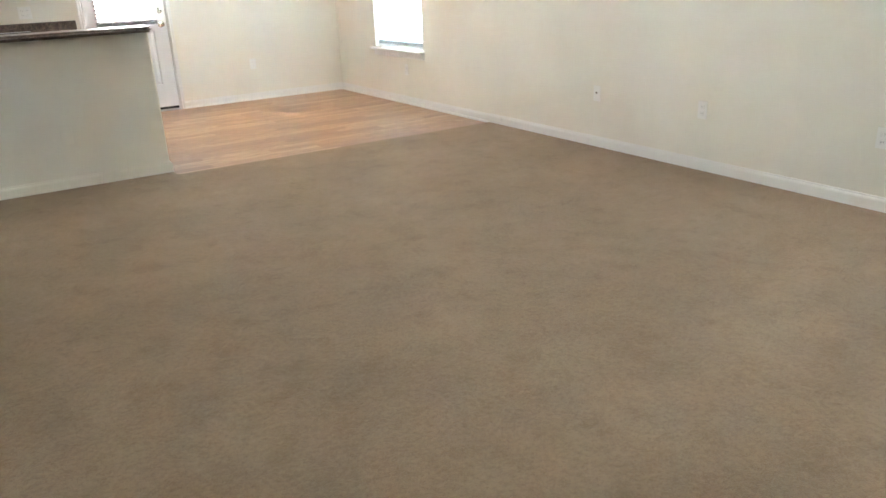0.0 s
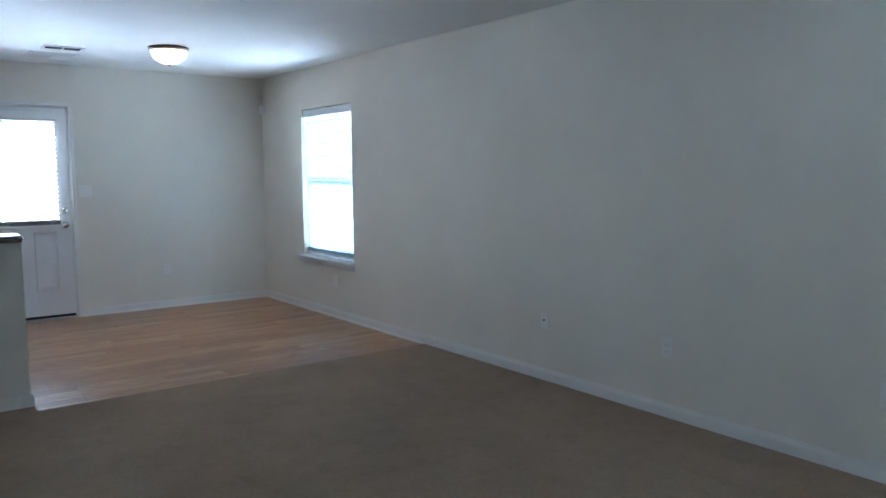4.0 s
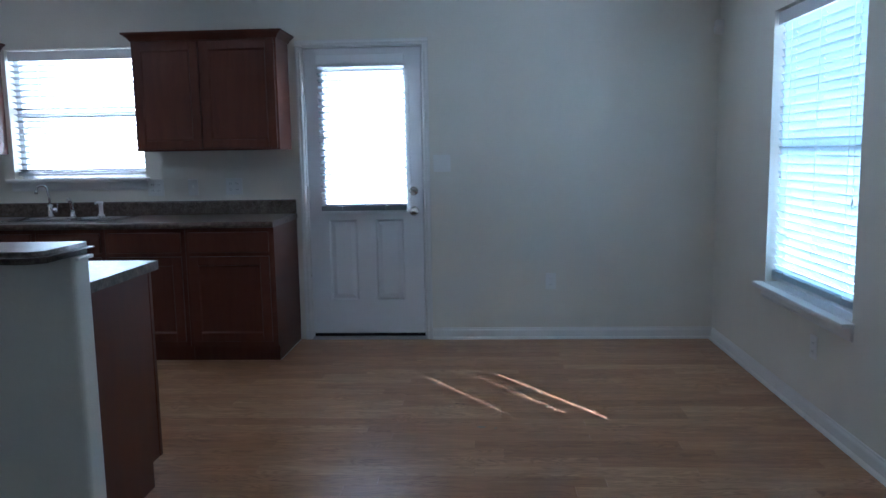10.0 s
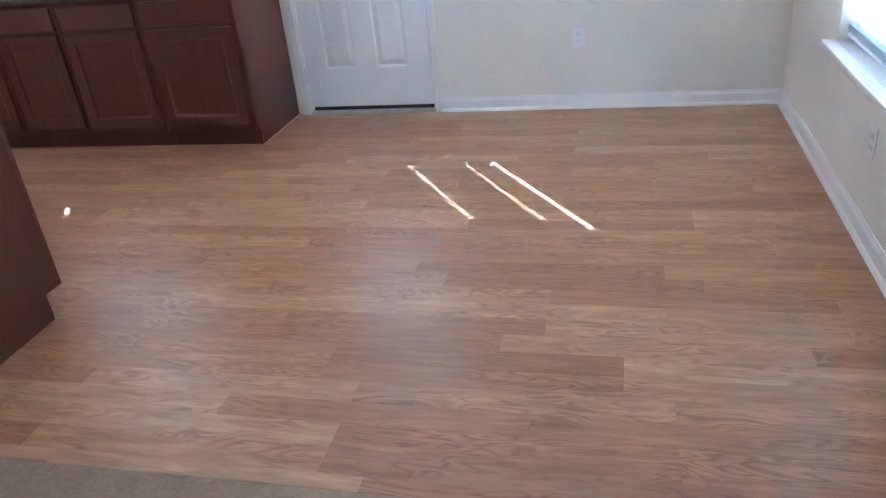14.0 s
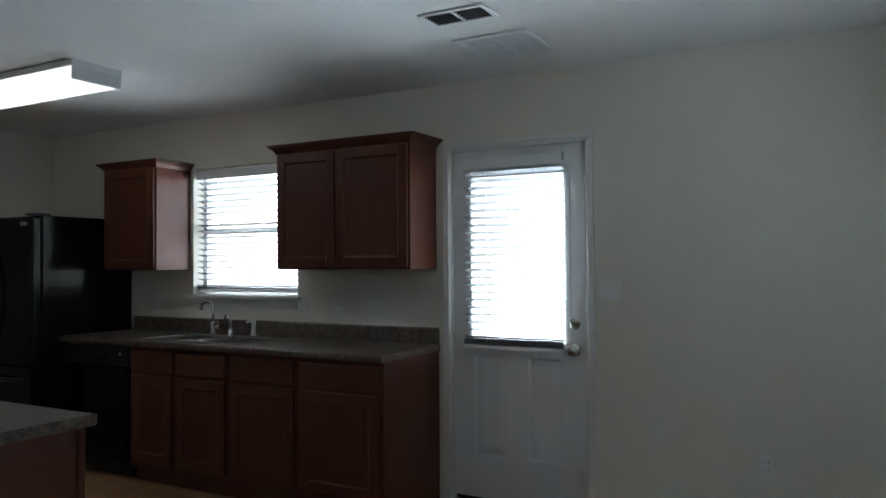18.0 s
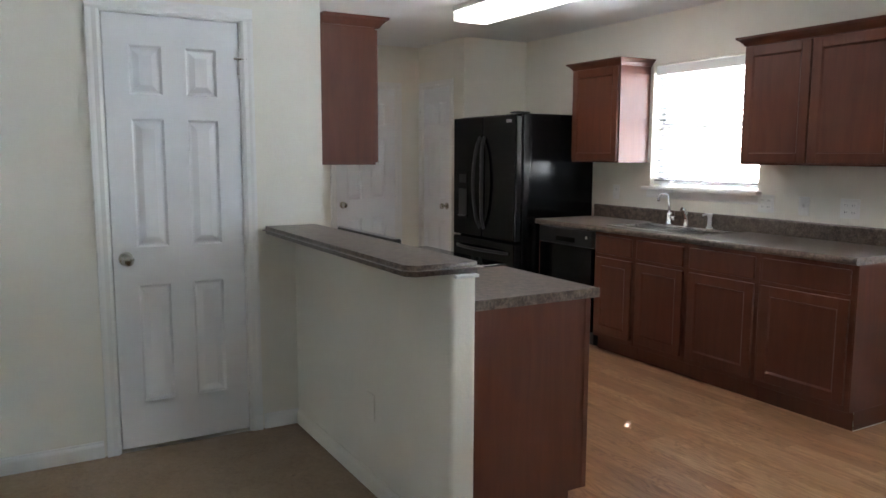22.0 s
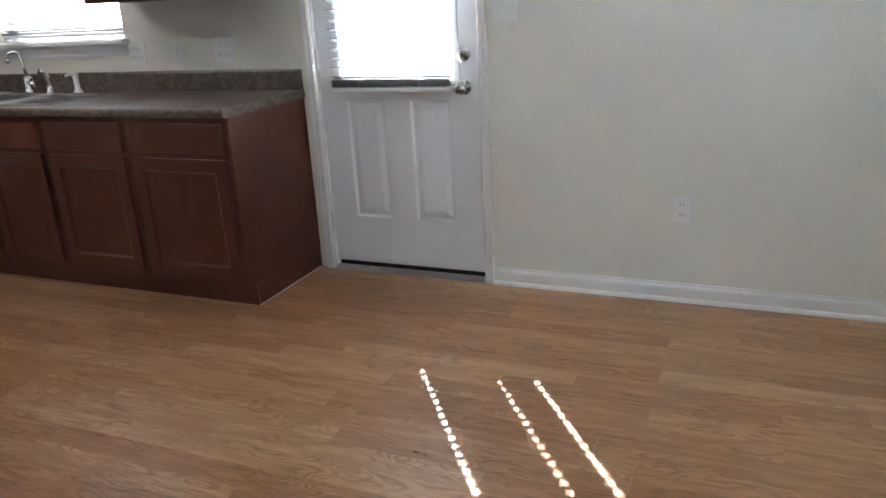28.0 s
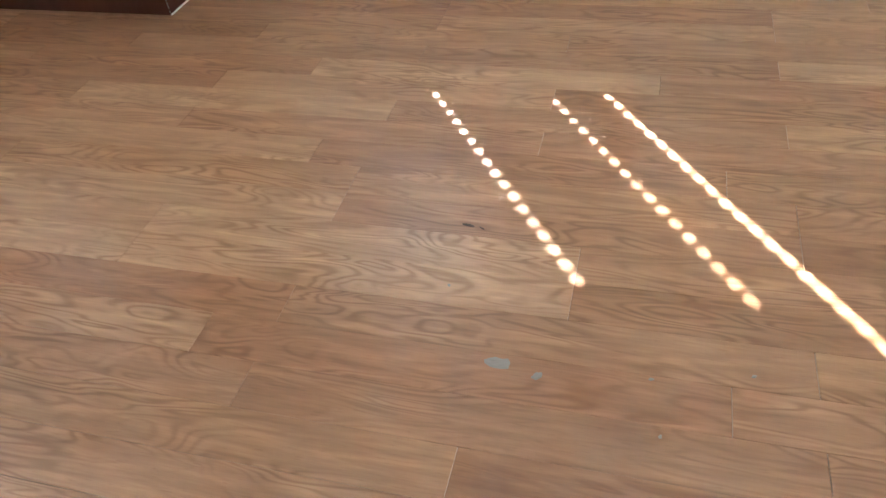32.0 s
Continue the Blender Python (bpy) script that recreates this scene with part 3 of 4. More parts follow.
for z in (0.25, 1.05, 1.78):
    hinge(back, f, a0 - 0.004, z, front)
jamb(back, f, BACK_DOOR[0], BACK_DOOR[1], BACK_DOOR[3], 0.15)
bm = bmesh.new()
box(bm, BACK_DOOR[0] + 0.0125, a0 + 0.012, -0.12, front - 0.045, 0.015, 2.045)
box(bm, a1 - 0.012, BACK_DOOR[1] - 0.0125, -0.12, front - 0.045, 0.015, 2.045)
box(bm, a0 + 0.012, a1 - 0.012, -0.12, front - 0.045, 2.025, 2.045)
part("door_stop", mapped(bm, f), TRIM, back)
casing(back, f, BACK_DOOR[0] + 0.006, BACK_DOOR[1] - 0.006, BACK_DOOR[3] - 0.006, 0.75)
part("threshold", mapped(sweep(bmesh.new(), [(0.02, 0), (0.02, 0.004), (-0.01, 0.012), (-0.10, 0.014), (-0.14, 0.0)], (BACK_DOOR[0] + 0.012, 0, 0), (BACK_DOOR[1] - 0.012, 0, 0), (0, 1, 0)), f), ALUMINIUM, back, "worn aluminium threshold")
# Near-black strip: the gap's darkness below the slab is put into its colour.
part("bottom_sweep", mapped(boxed(a0 + 0.004, a1 - 0.004, front - 0.04, front - 0.014, 0.0145, 0.0425), f), DARK, back, "near-black strip standing in for the dark gap under the door")


# ---- blinds ----
def slat_mesh(length, holes_at, mat=None, depth=0.050, crown=0.003, thick=0.0028):
    """One gently crowned slat along x, with a slot at each place given."""
    bm = bmesh.new()
    xs = [-length / 2]
    for h in holes_at:
        xs += [h - 0.0045, h + 0.0045]
    xs.append(length / 2)
    ys = [-depth / 2, -depth / 4, -0.0062, 0.0062, depth / 4, depth / 2]
    top, bot = {}, {}
    for i, x in enumerate(xs):
        for k, y in enumerate(ys):
            z = crown * (1 - (2 * y / depth) ** 2)
            top[i, k], bot[i, k] = bm.verts.new((x, y, z)), bm.verts.new((x, y, z - thick))
    cells = [(i, k) for i in range(len(xs) - 1) for k in range(len(ys) - 1) if not (i % 2 == 1 and k == 2)]
    for i, k in cells:
        bm.faces.new((top[i, k], top[i + 1, k], top[i + 1, k + 1], top[i, k + 1]))
        bm.faces.new((bot[i, k], bot[i, k + 1], bot[i + 1, k + 1], bot[i + 1, k]))
        for p, q, r, s in ((i, k - 1, (i, k), (i + 1, k)), (i, k + 1, (i + 1, k + 1), (i, k + 1)), (i - 1, k, (i, k + 1), (i, k)), (i + 1, k, (i + 1, k), (i + 1, k + 1))):
            if (p, q) not in cells:
                bm.faces.new((top[r], top[s], bot[s], bot[r]))
    bmesh.ops.recalc_face_normals(bm, faces=bm.faces[:])
    me = bpy.data.meshes.new("slat")
    bm.to_mesh(me)
    bm.free()
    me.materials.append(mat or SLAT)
    return me


def blind(name, axis, plane, sign, a0, a1, z0, z1, cords, tilt, label, valance=True, pitch=0.0435, first=None, slots=None, slot_span=(0.0, 9.0), mat=None):
    """A horizontal blind hanging in the plane, seen from the side that sign points to."""
    f = wall_pose(axis, plane, sign)
    mid = (a0 + a1) / 2
    b = thing(name, f(mid, 0, z1), label, "window blind")
    part("headrail", mapped(boxed(a0, a1, -0.026, 0.026, z1 - 0.045, z1, 0.003), f), VINYL_WHITE, b)
    if valance:
        part("valance", mapped(boxed(a0 - 0.004, a1 + 0.004, 0.028, 0.036, z1 - 0.068, z1, 0.003), f), VINYL_WHITE, b)
    part("bottom_rail", mapped(boxed(a0, a1, -0.025, 0.025, z0, z0 + 0.018, 0.004), f), VINYL_WHITE, b)
    # Slots and their height span fit the sun dots in the camera's view.
    at = [c - mid for c in (slots or cords)]
    plain = slat_mesh(a1 - a0, [], mat)
    pierced = slat_mesh(a1 - a0, at, mat)
    first = first or z0 + 0.06
    count = int((z1 - 0.055 - first) / pitch) + 1
    heights = [first + i * pitch for i in range(count)]
    z = first - 0.012
    while z > z0 + 0.022:
        heights.append(z)
        z -= 0.0065
    turn = 0 if axis == "x" else 90
    for z in heights:
        s = new("slat", pierced if slot_span[0] < z < slot_span[1] else plain)
        s.parent = b
        s.matrix_basis = Matrix.Translation(f(mid, 0, z) - ORIGIN[b.name]) @ pose(0, 0, 0, 0, 0, turn) @ pose(0, 0, 0, (tilt if z >= first else 0) + random.uniform(-1.2, 1.2))
    for c in cords:
        bm = bmesh.new()
        for o in (-0.0265, 0.0265):
            tube(bm, [f(c, o, z0 + 0.01), f(c, o, z1 - 0.04)], 0.0011, 5)
        part("ladder_cord", bm, CORD, b)
    return b, f


door_blind, bf = blind("door_blind", "x", -0.030, -1, -2.712, -2.1155, 0.905, 1.990, [-2.563, -2.260], -19, "white faux-wood blind fixed on the back door glass, slats greyed as backlit", True, 0.0425, 0.9685, None, (0.95, 1.725))
side_blind, sf = blind("side_window_blind", "y", 0.055, -1, SIDE_WIN[0] + 0.01, SIDE_WIN[1] - 0.01, SIDE_WIN[2] + 0.02, SIDE_WIN[3] - 0.01, [SIDE_WIN[0] + 0.17, (SIDE_WIN[0] + SIDE_WIN[1]) / 2, SIDE_WIN[1] - 0.17], 63, "white blind, half-closed slats made lighter and translucent to look lit", mat=SLAT_LIT)
blind("side_window_blind", "y", 0.055, -1, SIDE_WIN_2[0] + 0.01, SIDE_WIN_2[1] - 0.01, SIDE_WIN_2[2] + 0.02, SIDE_WIN_2[3] - 0.01, [SIDE_WIN_2[0] + 0.17, (SIDE_WIN_2[0] + SIDE_WIN_2[1]) / 2, SIDE_WIN_2[1] - 0.17], 52, "white blind, half-closed slats made lighter and translucent to look lit", mat=SLAT_LIT)
kitchen_blind, kf = blind("kitchen_window_blind", "x", 0.055, -1, KITCHEN_WIN[0] + 0.01, KITCHEN_WIN[1] - 0.01, KITCHEN_WIN[2] + 0.02, KITCHEN_WIN[3] - 0.01, [-4.72, -4.14], -15, "white faux-wood blind, lowered with slats open, greyed as backlit", first=KITCHEN_WIN[2] + 0.062, slots=[-4.66], slot_span=(1.70, 1.80))


def tassel(b, f, a, z, top):
    bm = tube(bmesh.new(), [(a, 0.034, z + 0.02), (a, 0.034, top)], 0.0011, 5)
    part("pull_cord", mapped(bm, f), CORD, b)
    bm = lathe(bmesh.new(), (a, 0.034, z), [(0.0, 0.03), (0.004, 0.03), (0.007, 0.0), (0.0, 0.0)], "z", 10)
    part("tassel", mapped(bm, f), CORD, b)


tassel(door_blind, bf, -2.655, 1.19, 1.94)
tassel(door_blind, bf, -2.662, 1.42, 1.94)
tassel(door_blind, bf, -2.188, 1.27, 1.94)
tassel(side_blind, sf, SIDE_WIN[0] + 0.10, 1.05, 1.98)
tassel(side_blind, sf, SIDE_WIN[1] - 0.10, 1.15, 1.98)
tassel(kitchen_blind, kf, KITCHEN_WIN[0] + 0.08, 1.36, 2.0)


# ---- windows ----
def window(name, axis, sign, a0, a1, z0, z1, thick, label):
    f = wall_pose(axis, 0.0, sign)
    w = thing(name, f((a0 + a1) / 2, 0, z0), label, "window", kind="structure")
    d0, d1 = -thick + 0.005, -thick + 0.055
    bm = bmesh.new()
    for p in ((a0, a0 + 0.04, z0, z1), (a1 - 0.04, a1, z0, z1), (a0 + 0.04, a1 - 0.04, z0, z0 + 0.045), (a0 + 0.04, a1 - 0.04, z1 - 0.04, z1)):
        box(bm, p[0], p[1], d0, d1, p[2], p[3], 0.003)
    part("window_frame", mapped(bm, f), VINYL_WHITE, w)
    zm = z0 + (z1 - z0) * 0.5
    part("meeting_rail", mapped(boxed(a0 + 0.04, a1 - 0.04, d0 + 0.004, d1 + 0.006, zm - 0.022, zm + 0.022, 0.003), f), VINYL_WHITE, w)
    for q0, q1 in ((z0 + 0.045, zm - 0.022), (zm + 0.022, z1 - 0.04)):
        pn = part("pane", mapped(boxed(a0 + 0.04, a1 - 0.04, d0 + 0.02, d0 + 0.024, q0, q1), f), GLASS, w)
        pn.visible_shadow = False
    sill = boxed(a0 - 0.035, a1 + 0.035, 0.001, 0.062, z0 - 0.026, z0 - 0.001, 0.006)
    box(sill, a0 + 0.001, a1 - 0.001, d1, 0.006, z0 - 0.024, z0 + 0.002)
    part("window_sill", mapped(sill, f), TRIM, w)
    part("apron", mapped(sweep(bmesh.new(), [(0, -0.06), (0.010, -0.06), (0.014, -0.045), (0.014, 0), (0, 0)], (a0 - 0.02, 0, z0 - 0.026), (a1 + 0.02, 0, z0 - 0.026), (0, 1, 0)), f), TRIM, w)
    return w


window("window_1", "y", -1, *SIDE_WIN, 0.15, "white single-hung side window with deep painted sill")
window("window_3", "y", -1, *SIDE_WIN_2, 0.15, "white single-hung side window near the front of the room")
window("window_2", "x", -1, *KITCHEN_WIN, 0.15, "white single-hung window above the kitchen sink")


# ---- kitchen along the back wall ----
FRONT = -0.597          # face frames
TOE = 0.105
BODY_TOP = 0.872
UNITS = [(-3.475, -2.912), (-3.998, -3.477), (-4.453, -4.000), (-4.858, -4.455)]


def shaker(parent, name, a0, a1, z0, z1, y, rail=0.057):
    """A framed cabinet front with a sunk flat panel, facing -y at y."""
    t = 0.019
    frame_pieces = [("stile", (a0, a0 + rail, z0, z1)), ("stile", (a1 - rail, a1, z0, z1)), ("rail", (a0 + rail, a1 - rail, z0, z0 + rail)), ("rail", (a0 + rail, a1 - rail, z1 - rail, z1))]
    bm = boxed(a0 + rail - 0.003, a1 - rail + 0.003, y - t + 0.007, y - 0.003, z0 + rail - 0.003, z1 - rail + 0.003)
    d = part(name, bm, CABINET, parent)
    for kind, p in frame_pieces:
        part(kind, boxed(p[0], p[1], y - t, y, p[2], p[3], 0.003), CABINET, d)
    bm = bmesh.new()
    q = [(0, 0), (0.009, 0), (0, 0.007)]
    yy = y - t + 0.007
    for p, r, o in (((a0 + rail, yy, z0 + rail), (a0 + rail, yy, z1 - rail), (1, 0, 0)), ((a1 - rail, yy, z0 + rail), (a1 - rail, yy, z1 - rail), (-1, 0, 0)), ((a0 + rail, yy, z0 + rail), (a1 - rail, yy, z0 + rail), (0, 0, 1)), ((a0 + rail, yy, z1 - rail), (a1 - rail, yy, z1 - rail), (0, 0, -1))):
        sweep(bm, q, p, r, o, (0, -1, 0))
    part("bead", bm, CABINET, d)
    return d


def base_cabinet(x0, x1, label, end=False):
    c = thing("base_cabinet", ((x0 + x1) / 2, FRONT / 2, 0), label, "cabinet", "base cabinets under the sink counter")
    bm = boxed(x0, x1, FRONT, -0.004, TOE, BODY_TOP, 0.0015, 1)
    part("body", bm, CABINET, c)
    part("toe_kick", boxed(x0, x1, FRONT + 0.048, FRONT + 0.063, 0.001, TOE), CABINET, c)
    m = 0.024
    bm = boxed(x0 + m, x1 - m, FRONT - 0.019, FRONT, 0.715, 0.845, 0.006)
    part("drawer_front", bm, CABINET, c)
    shaker(c, "door", x0 + m, x1 - m, TOE + 0.035, 0.690, FRONT)
    if end:
        bm = boxed(x1, x1 + 0.008, FRONT, -0.003, TOE, BODY_TOP, 0.001, 1)
        part("end_panel", bm, CABINET, c)
        part("end_toe_panel", boxed(x1, x1 + 0.0055, FRONT + 0.046, -0.003, 0.001, TOE - 0.0015), CABINET, c)
        part("caulk_line", boxed(x1 + 0.0056, x1 + 0.012, FRONT + 0.046, -0.022, 0.001, 0.006, 0.002, 1), TRIM, c, "thin white caulk line along the floor")
        # Thin metal strip stands in for the pale caulk line at the corner.
        part("corner_bead", boxed(x1 + 0.0056, x1 + 0.0076, FRONT + 0.044, FRONT + 0.048, 0.006, TOE - 0.003), NICKEL, c, "thin pale line up the toe corner")
    return c


for i, (x0, x1) in enumerate(UNITS):
    base_cabinet(x0, x1, ["cherry-stained end base cabinet beside the back door", "cherry-stained base cabinet with drawer and framed door", "cherry-stained sink base cabinet with false drawer front", "cherry-stained sink base cabinet beside the dishwasher"][i], i == 0)

# panel between dishwasher and fridge
DW = (-5.485, -4.860)
p = thing("cabinet_end_panel", (-5.505, -0.3, 0), "cherry-stained end panel beside the black fridge", "cabinet panel")
part("panel", boxed(-5.523, -5.487, FRONT, -0.004, 0.001, BODY_TOP, 0.0015, 1), CABINET, p)

# dishwasher
d = thing("dishwasher", ((DW[0] + DW[1]) / 2, -0.3, 0), "black built-in dishwasher under the counter", "dishwasher")
part("tub", boxed(DW[0] + 0.003, DW[1] - 0.003, FRONT + 0.01, -0.02, 0.02, BODY_TOP - 0.006), BLACK_SATIN, d)
part("door", boxed(DW[0] + 0.003, DW[1] - 0.003, FRONT - 0.028, FRONT + 0.008, 0.12, 0.735, 0.006), BLACK, d)
part("control_panel", boxed(DW[0] + 0.003, DW[1] - 0.003, FRONT - 0.034, FRONT + 0.008, 0.740, BODY_TOP - 0.008, 0.008), BLACK_SATIN, d)
part("pocket_handle", boxed(-5.27, -5.05, FRONT - 0.0385, FRONT - 0.033, 0.765, 0.800, 0.002), BLACK, d)
part("kick_plate", boxed(DW[0] + 0.003, DW[1] - 0.003, FRONT + 0.05, FRONT + 0.06, 0.01, 0.115), BLACK_SATIN, d)
bm = lathe(bmesh.new(), (-4.92, FRONT - 0.034, 0.815), [(0.0, -0.004), (0.011, -0.003), (0.012, 0.001)], "y", 16)
part("button", bm, NICKEL, d)


# worktops with a rolled front edge
def worktop_profile(depth, t=0.038, splash=0.0):
    pts = [(0.0, 0.0), (depth - 0.010, 0.0), (depth - 0.003, 0.005), (depth, 0.014), (depth, t - 0.012), (depth - 0.004, t - 0.003), (depth - 0.012, t)]
    if splash:
        pts += [(0.022, t), (0.019, t + 0.006), (0.019, t + splash - 0.006), (0.014, t + splash), (0.0, t + splash)]
    else:
        pts += [(0.0, t)]
    return pts


SINK = (-4.80, -4.00, -0.548, -0.063)


def cut_hole(ob, x0, x1, y0, y1, z0, z1):
    """Takes a box out of a mesh, as a modifier that leaves no helper in the scene."""
    bm = bmesh.new()
    o = ORIGIN[ob.name]
    bm.from_mesh(ob.data)
    for axis, val in ((0, x0), (0, x1), (1, y0), (1, y1)):
        no = Vector((1 if axis == 0 else 0, 1 if axis == 1 else 0, 0))
        bmesh.ops.bisect_plane(bm, geom=bm.verts[:] + bm.edges[:] + bm.faces[:], plane_co=Vector((val, val, 0)) - o, plane_no=no)
    doomed = [fc for fc in bm.faces if x0 < (fc.calc_center_median() + o).x < x1 and y0 < (fc.calc_center_median() + o).y < y1]
    rim = [e for e in bm.edges if len([k for k in e.link_faces if k in doomed]) == 1]
    bmesh.ops.delete(bm, geom=doomed, context="FACES")
    tops = [e for e in rim if e.is_valid and (e.verts[0].co + o).z > (z0 + z1) / 2]
    ext = bmesh.ops.extrude_edge_only(bm, edges=tops)
    for g in ext["geom"]:
        if isinstance(g, bmesh.types.BMVert):
            g.co.z -= 0.036
    bm.to_mesh(ob.data)
    bm.free()


CT = (-5.54, -2.898)
wt = thing("worktop", (-4.2, -0.3, BODY_TOP), "brown speckled laminate counter with short splashback", "counter")
slab = part("slab", sweep(bmesh.new(), worktop_profile(0.632), (CT[0], -0.001, BODY_TOP), (CT[1], -0.001, BODY_TOP), (0, -1, 0)), LAMINATE, wt)
cut_hole(slab, SINK[0] + 0.012, SINK[1] - 0.012, SINK[2] + 0.012, SINK[3] - 0.03, BODY_TOP, BODY_TOP + 0.038)
CTZ = BODY_TOP + 0.038
part("splashback", sweep(bmesh.new(), [(0, 0), (0.019, 0), (0.019, 0.090), (0.015, 0.098), (0, 0.100)], (CT[0], -0.001, CTZ + 0.0005), (CT[1] - 0.004, -0.001, CTZ + 0.0005), (0, -1, 0)), LAMINATE, wt)

# double-bowl steel sink
s = thing("kitchen_sink", ((SINK[0] + SINK[1]) / 2, -0.3, CTZ), "stainless steel double-bowl drop-in sink", "sink")
x0, x1, y0, y1 = SINK
xm = (x0 + x1) / 2
z = CTZ + 0.001
bm = bmesh.new()
for q in ((x0, x0 + 0.03, y0, y1), (x1 - 0.03, x1, y0, y1), (x0 + 0.03, x1 - 0.03, y0, y0 + 0.03), (x0 + 0.03, x1 - 0.03, y1 - 0.075, y1), (xm - 0.018, xm + 0.018, y0 + 0.03, y1 - 0.075)):
    box(bm, q[0], q[1], q[2], q[3], z, z + 0.006, 0.0015, 1)
part("rim", bm, STEEL, s)
for b0, b1 in ((x0 + 0.03, xm - 0.018), (xm + 0.018, x1 - 0.03)):
    bm = bmesh.new()
    ring = []
    for inset, dz in ((0.0, 0.004), (0.004, -0.01), (0.012, -0.15), (0.05, -0.168)):
        ring.append([bm.verts.new((px, py, z + dz)) for px, py in ((b0 + inset, y0 + 0.03 + inset), (b1 - inset, y0 + 0.03 + inset), (b1 - inset, y1 - 0.075 - inset), (b0 + inset, y1 - 0.075 - inset))])
    for r, t in zip(ring, ring[1:]):
        for i in range(4):
            bm.faces.new((r[i], r[(i + 1) % 4], t[(i + 1) % 4], t[i]))
    bm.faces.new(ring[-1])
    bmesh.ops.solidify(bm, geom=bm.faces[:], thickness=0.0015)
    bowl = part("bowl", bm, STEEL, s)
    part("drain", lathe(bmesh.new(), ((b0 + b1) / 2, (y0 + y1) / 2 - 0.02, z - 0.168), [(0.0, 0.001), (0.025, 0.002), (0.042, 0.004), (0.045, 0.001)], "z", 20), CHROME, bowl)

# tap, side lever and white sprayer behind the sink
FX, FY = -4.63, -0.105
zt = z + 0.007
t = thing("kitchen_tap", (FX, FY, zt), "chrome high-arc kitchen tap with side lever", "tap")
part("base", lathe(bmesh.new(), (FX, FY, zt), [(0.030, 0), (0.030, 0.006), (0.024, 0.014), (0.020, 0.06), (0.022, 0.075), (0.015, 0.085), (0.0, 0.086)], "z", 20), CHROME, t)
arc = [(FX, FY, zt + 0.08), (FX - 0.004, FY - 0.002, zt + 0.14), (FX - 0.010, FY - 0.006, zt + 0.195)]
for i in range(1, 11):
    a = math.pi * i / 10
    arc.append((FX - 0.010 - 0.026 * (1 - math.cos(a)), FY - 0.006 - 0.020 * (1 - math.cos(a)), zt + 0.195 + 0.024 * math.sin(a)))
arc.append((FX - 0.064, FY - 0.048, zt + 0.172))
part("spout", tube(bmesh.new(), arc, 0.0085, 14), CHROME, t)
part("spout_tip", tube(bmesh.new(), [(FX - 0.062, FY - 0.046, zt + 0.186), (FX - 0.065, FY - 0.049, zt + 0.164)], 0.0115, 14), CHROME, t)
part("lever", tube(lathe(bmesh.new(), (FX + 0.032, FY, zt + 0.045), [(0.016, -0.02), (0.016, 0.02), (0.0, 0.021)], "x", 14), [(FX + 0.045, FY, zt + 0.045), (FX + 0.065, FY - 0.02, zt + 0.075), (FX + 0.07, FY - 0.03, zt + 0.09)], 0.006, 8), CHROME, t)
t = thing("tap_sprayer", (FX + 0.16, FY, zt), "chrome pull-out side sprayer in its holder", "sprayer")
part("holder", lathe(bmesh.new(), (FX + 0.16, FY, zt), [(0.026, 0), (0.026, 0.005), (0.018, 0.012), (0.016, 0.035), (0.0, 0.035)], "z", 18), CHROME, t)
part("head", tube(bmesh.new(), [(FX + 0.16, FY, zt + 0.03), (FX + 0.16, FY - 0.004, zt + 0.075), (FX + 0.155, FY - 0.02, zt + 0.11), (FX + 0.15, FY - 0.04, zt + 0.12)], 0.016, 12), CHROME, t)
t = thing("soap_pump", (FX + 0.365, FY, zt), "white plastic pump beside the tap", "soap pump")
part("body", lathe(bmesh.new(), (FX + 0.365, FY, zt), [(0.024, 0), (0.024, 0.006), (0.015, 0.014), (0.014, 0.075), (0.018, 0.08), (0.018, 0.10), (0.0, 0.104)], "z", 16), VINYL_WHITE, t)
part("nozzle", tube(bmesh.new(), [(FX + 0.365, FY, zt + 0.09), (FX + 0.36, FY - 0.03, zt + 0.098), (FX + 0.355, FY - 0.055, zt + 0.09)], 0.008, 10), VINYL_WHITE, t)


# ---- upper cabinets ----
UZ0, UZ1 = 1.358, 2.085
CROWN = [(0, 0), (0.006, 0), (0.010, 0.008), (0.018, 0.020), (0.034, 0.034), (0.044, 0.040), (0.046, 0.052), (0, 0.052)]


def upper_cabinet(x0, x1, doors, label):
    c = thing("wall_cabinet", ((x0 + x1) / 2, 0, UZ0), label, "cabinet", "wall cabinets over the sink counter")
    yf = -0.305
    part("body", boxed(x0, x1, yf, -0.002, UZ0, UZ1, 0.0015, 1), CABINET, c)
    for d0, d1 in zip(doors, doors[1:]):
        shaker(c, "door", d0 + (0.012 if d0 == doors[0] else 0.005), d1 - (0.012 if d1 == doors[-1] else 0.005), UZ0 + 0.012, UZ1 - 0.02, yf)
    y = yf - 0.0005
    zc = UZ1 - 0.012
    bm = bmesh.new()
    # mitred crown round three sides
    path = [(x0, -0.002), (x0, y), (x1, y), (x1, -0.002)]
    outs = [(-1, 0), (-1, -1), (1, -1), (1, 0)]
    rows = []
    for (px, py), (ox, oy) in zip(path, outs):
        rows.append([bm.verts.new((px + ox * q[0], py + oy * q[0], zc + q[1])) for q in CROWN])
    for r, s in zip(rows, rows[1:]):
        for i in range(len(CROWN)):
            bm.faces.new((r[i], r[(i + 1) % len(CROWN)], s[(i + 1) % len(CROWN)], s[i]))
    bmesh.ops.recalc_face_normals(bm, faces=bm.faces[:])
    part("crown_moulding", bm, CABINET, c)
    part("top", boxed(x0 + 0.001, x1 - 0.001, yf + 0.001, -0.002, UZ1, UZ1 + 0.004), CABINET, c)
    return c


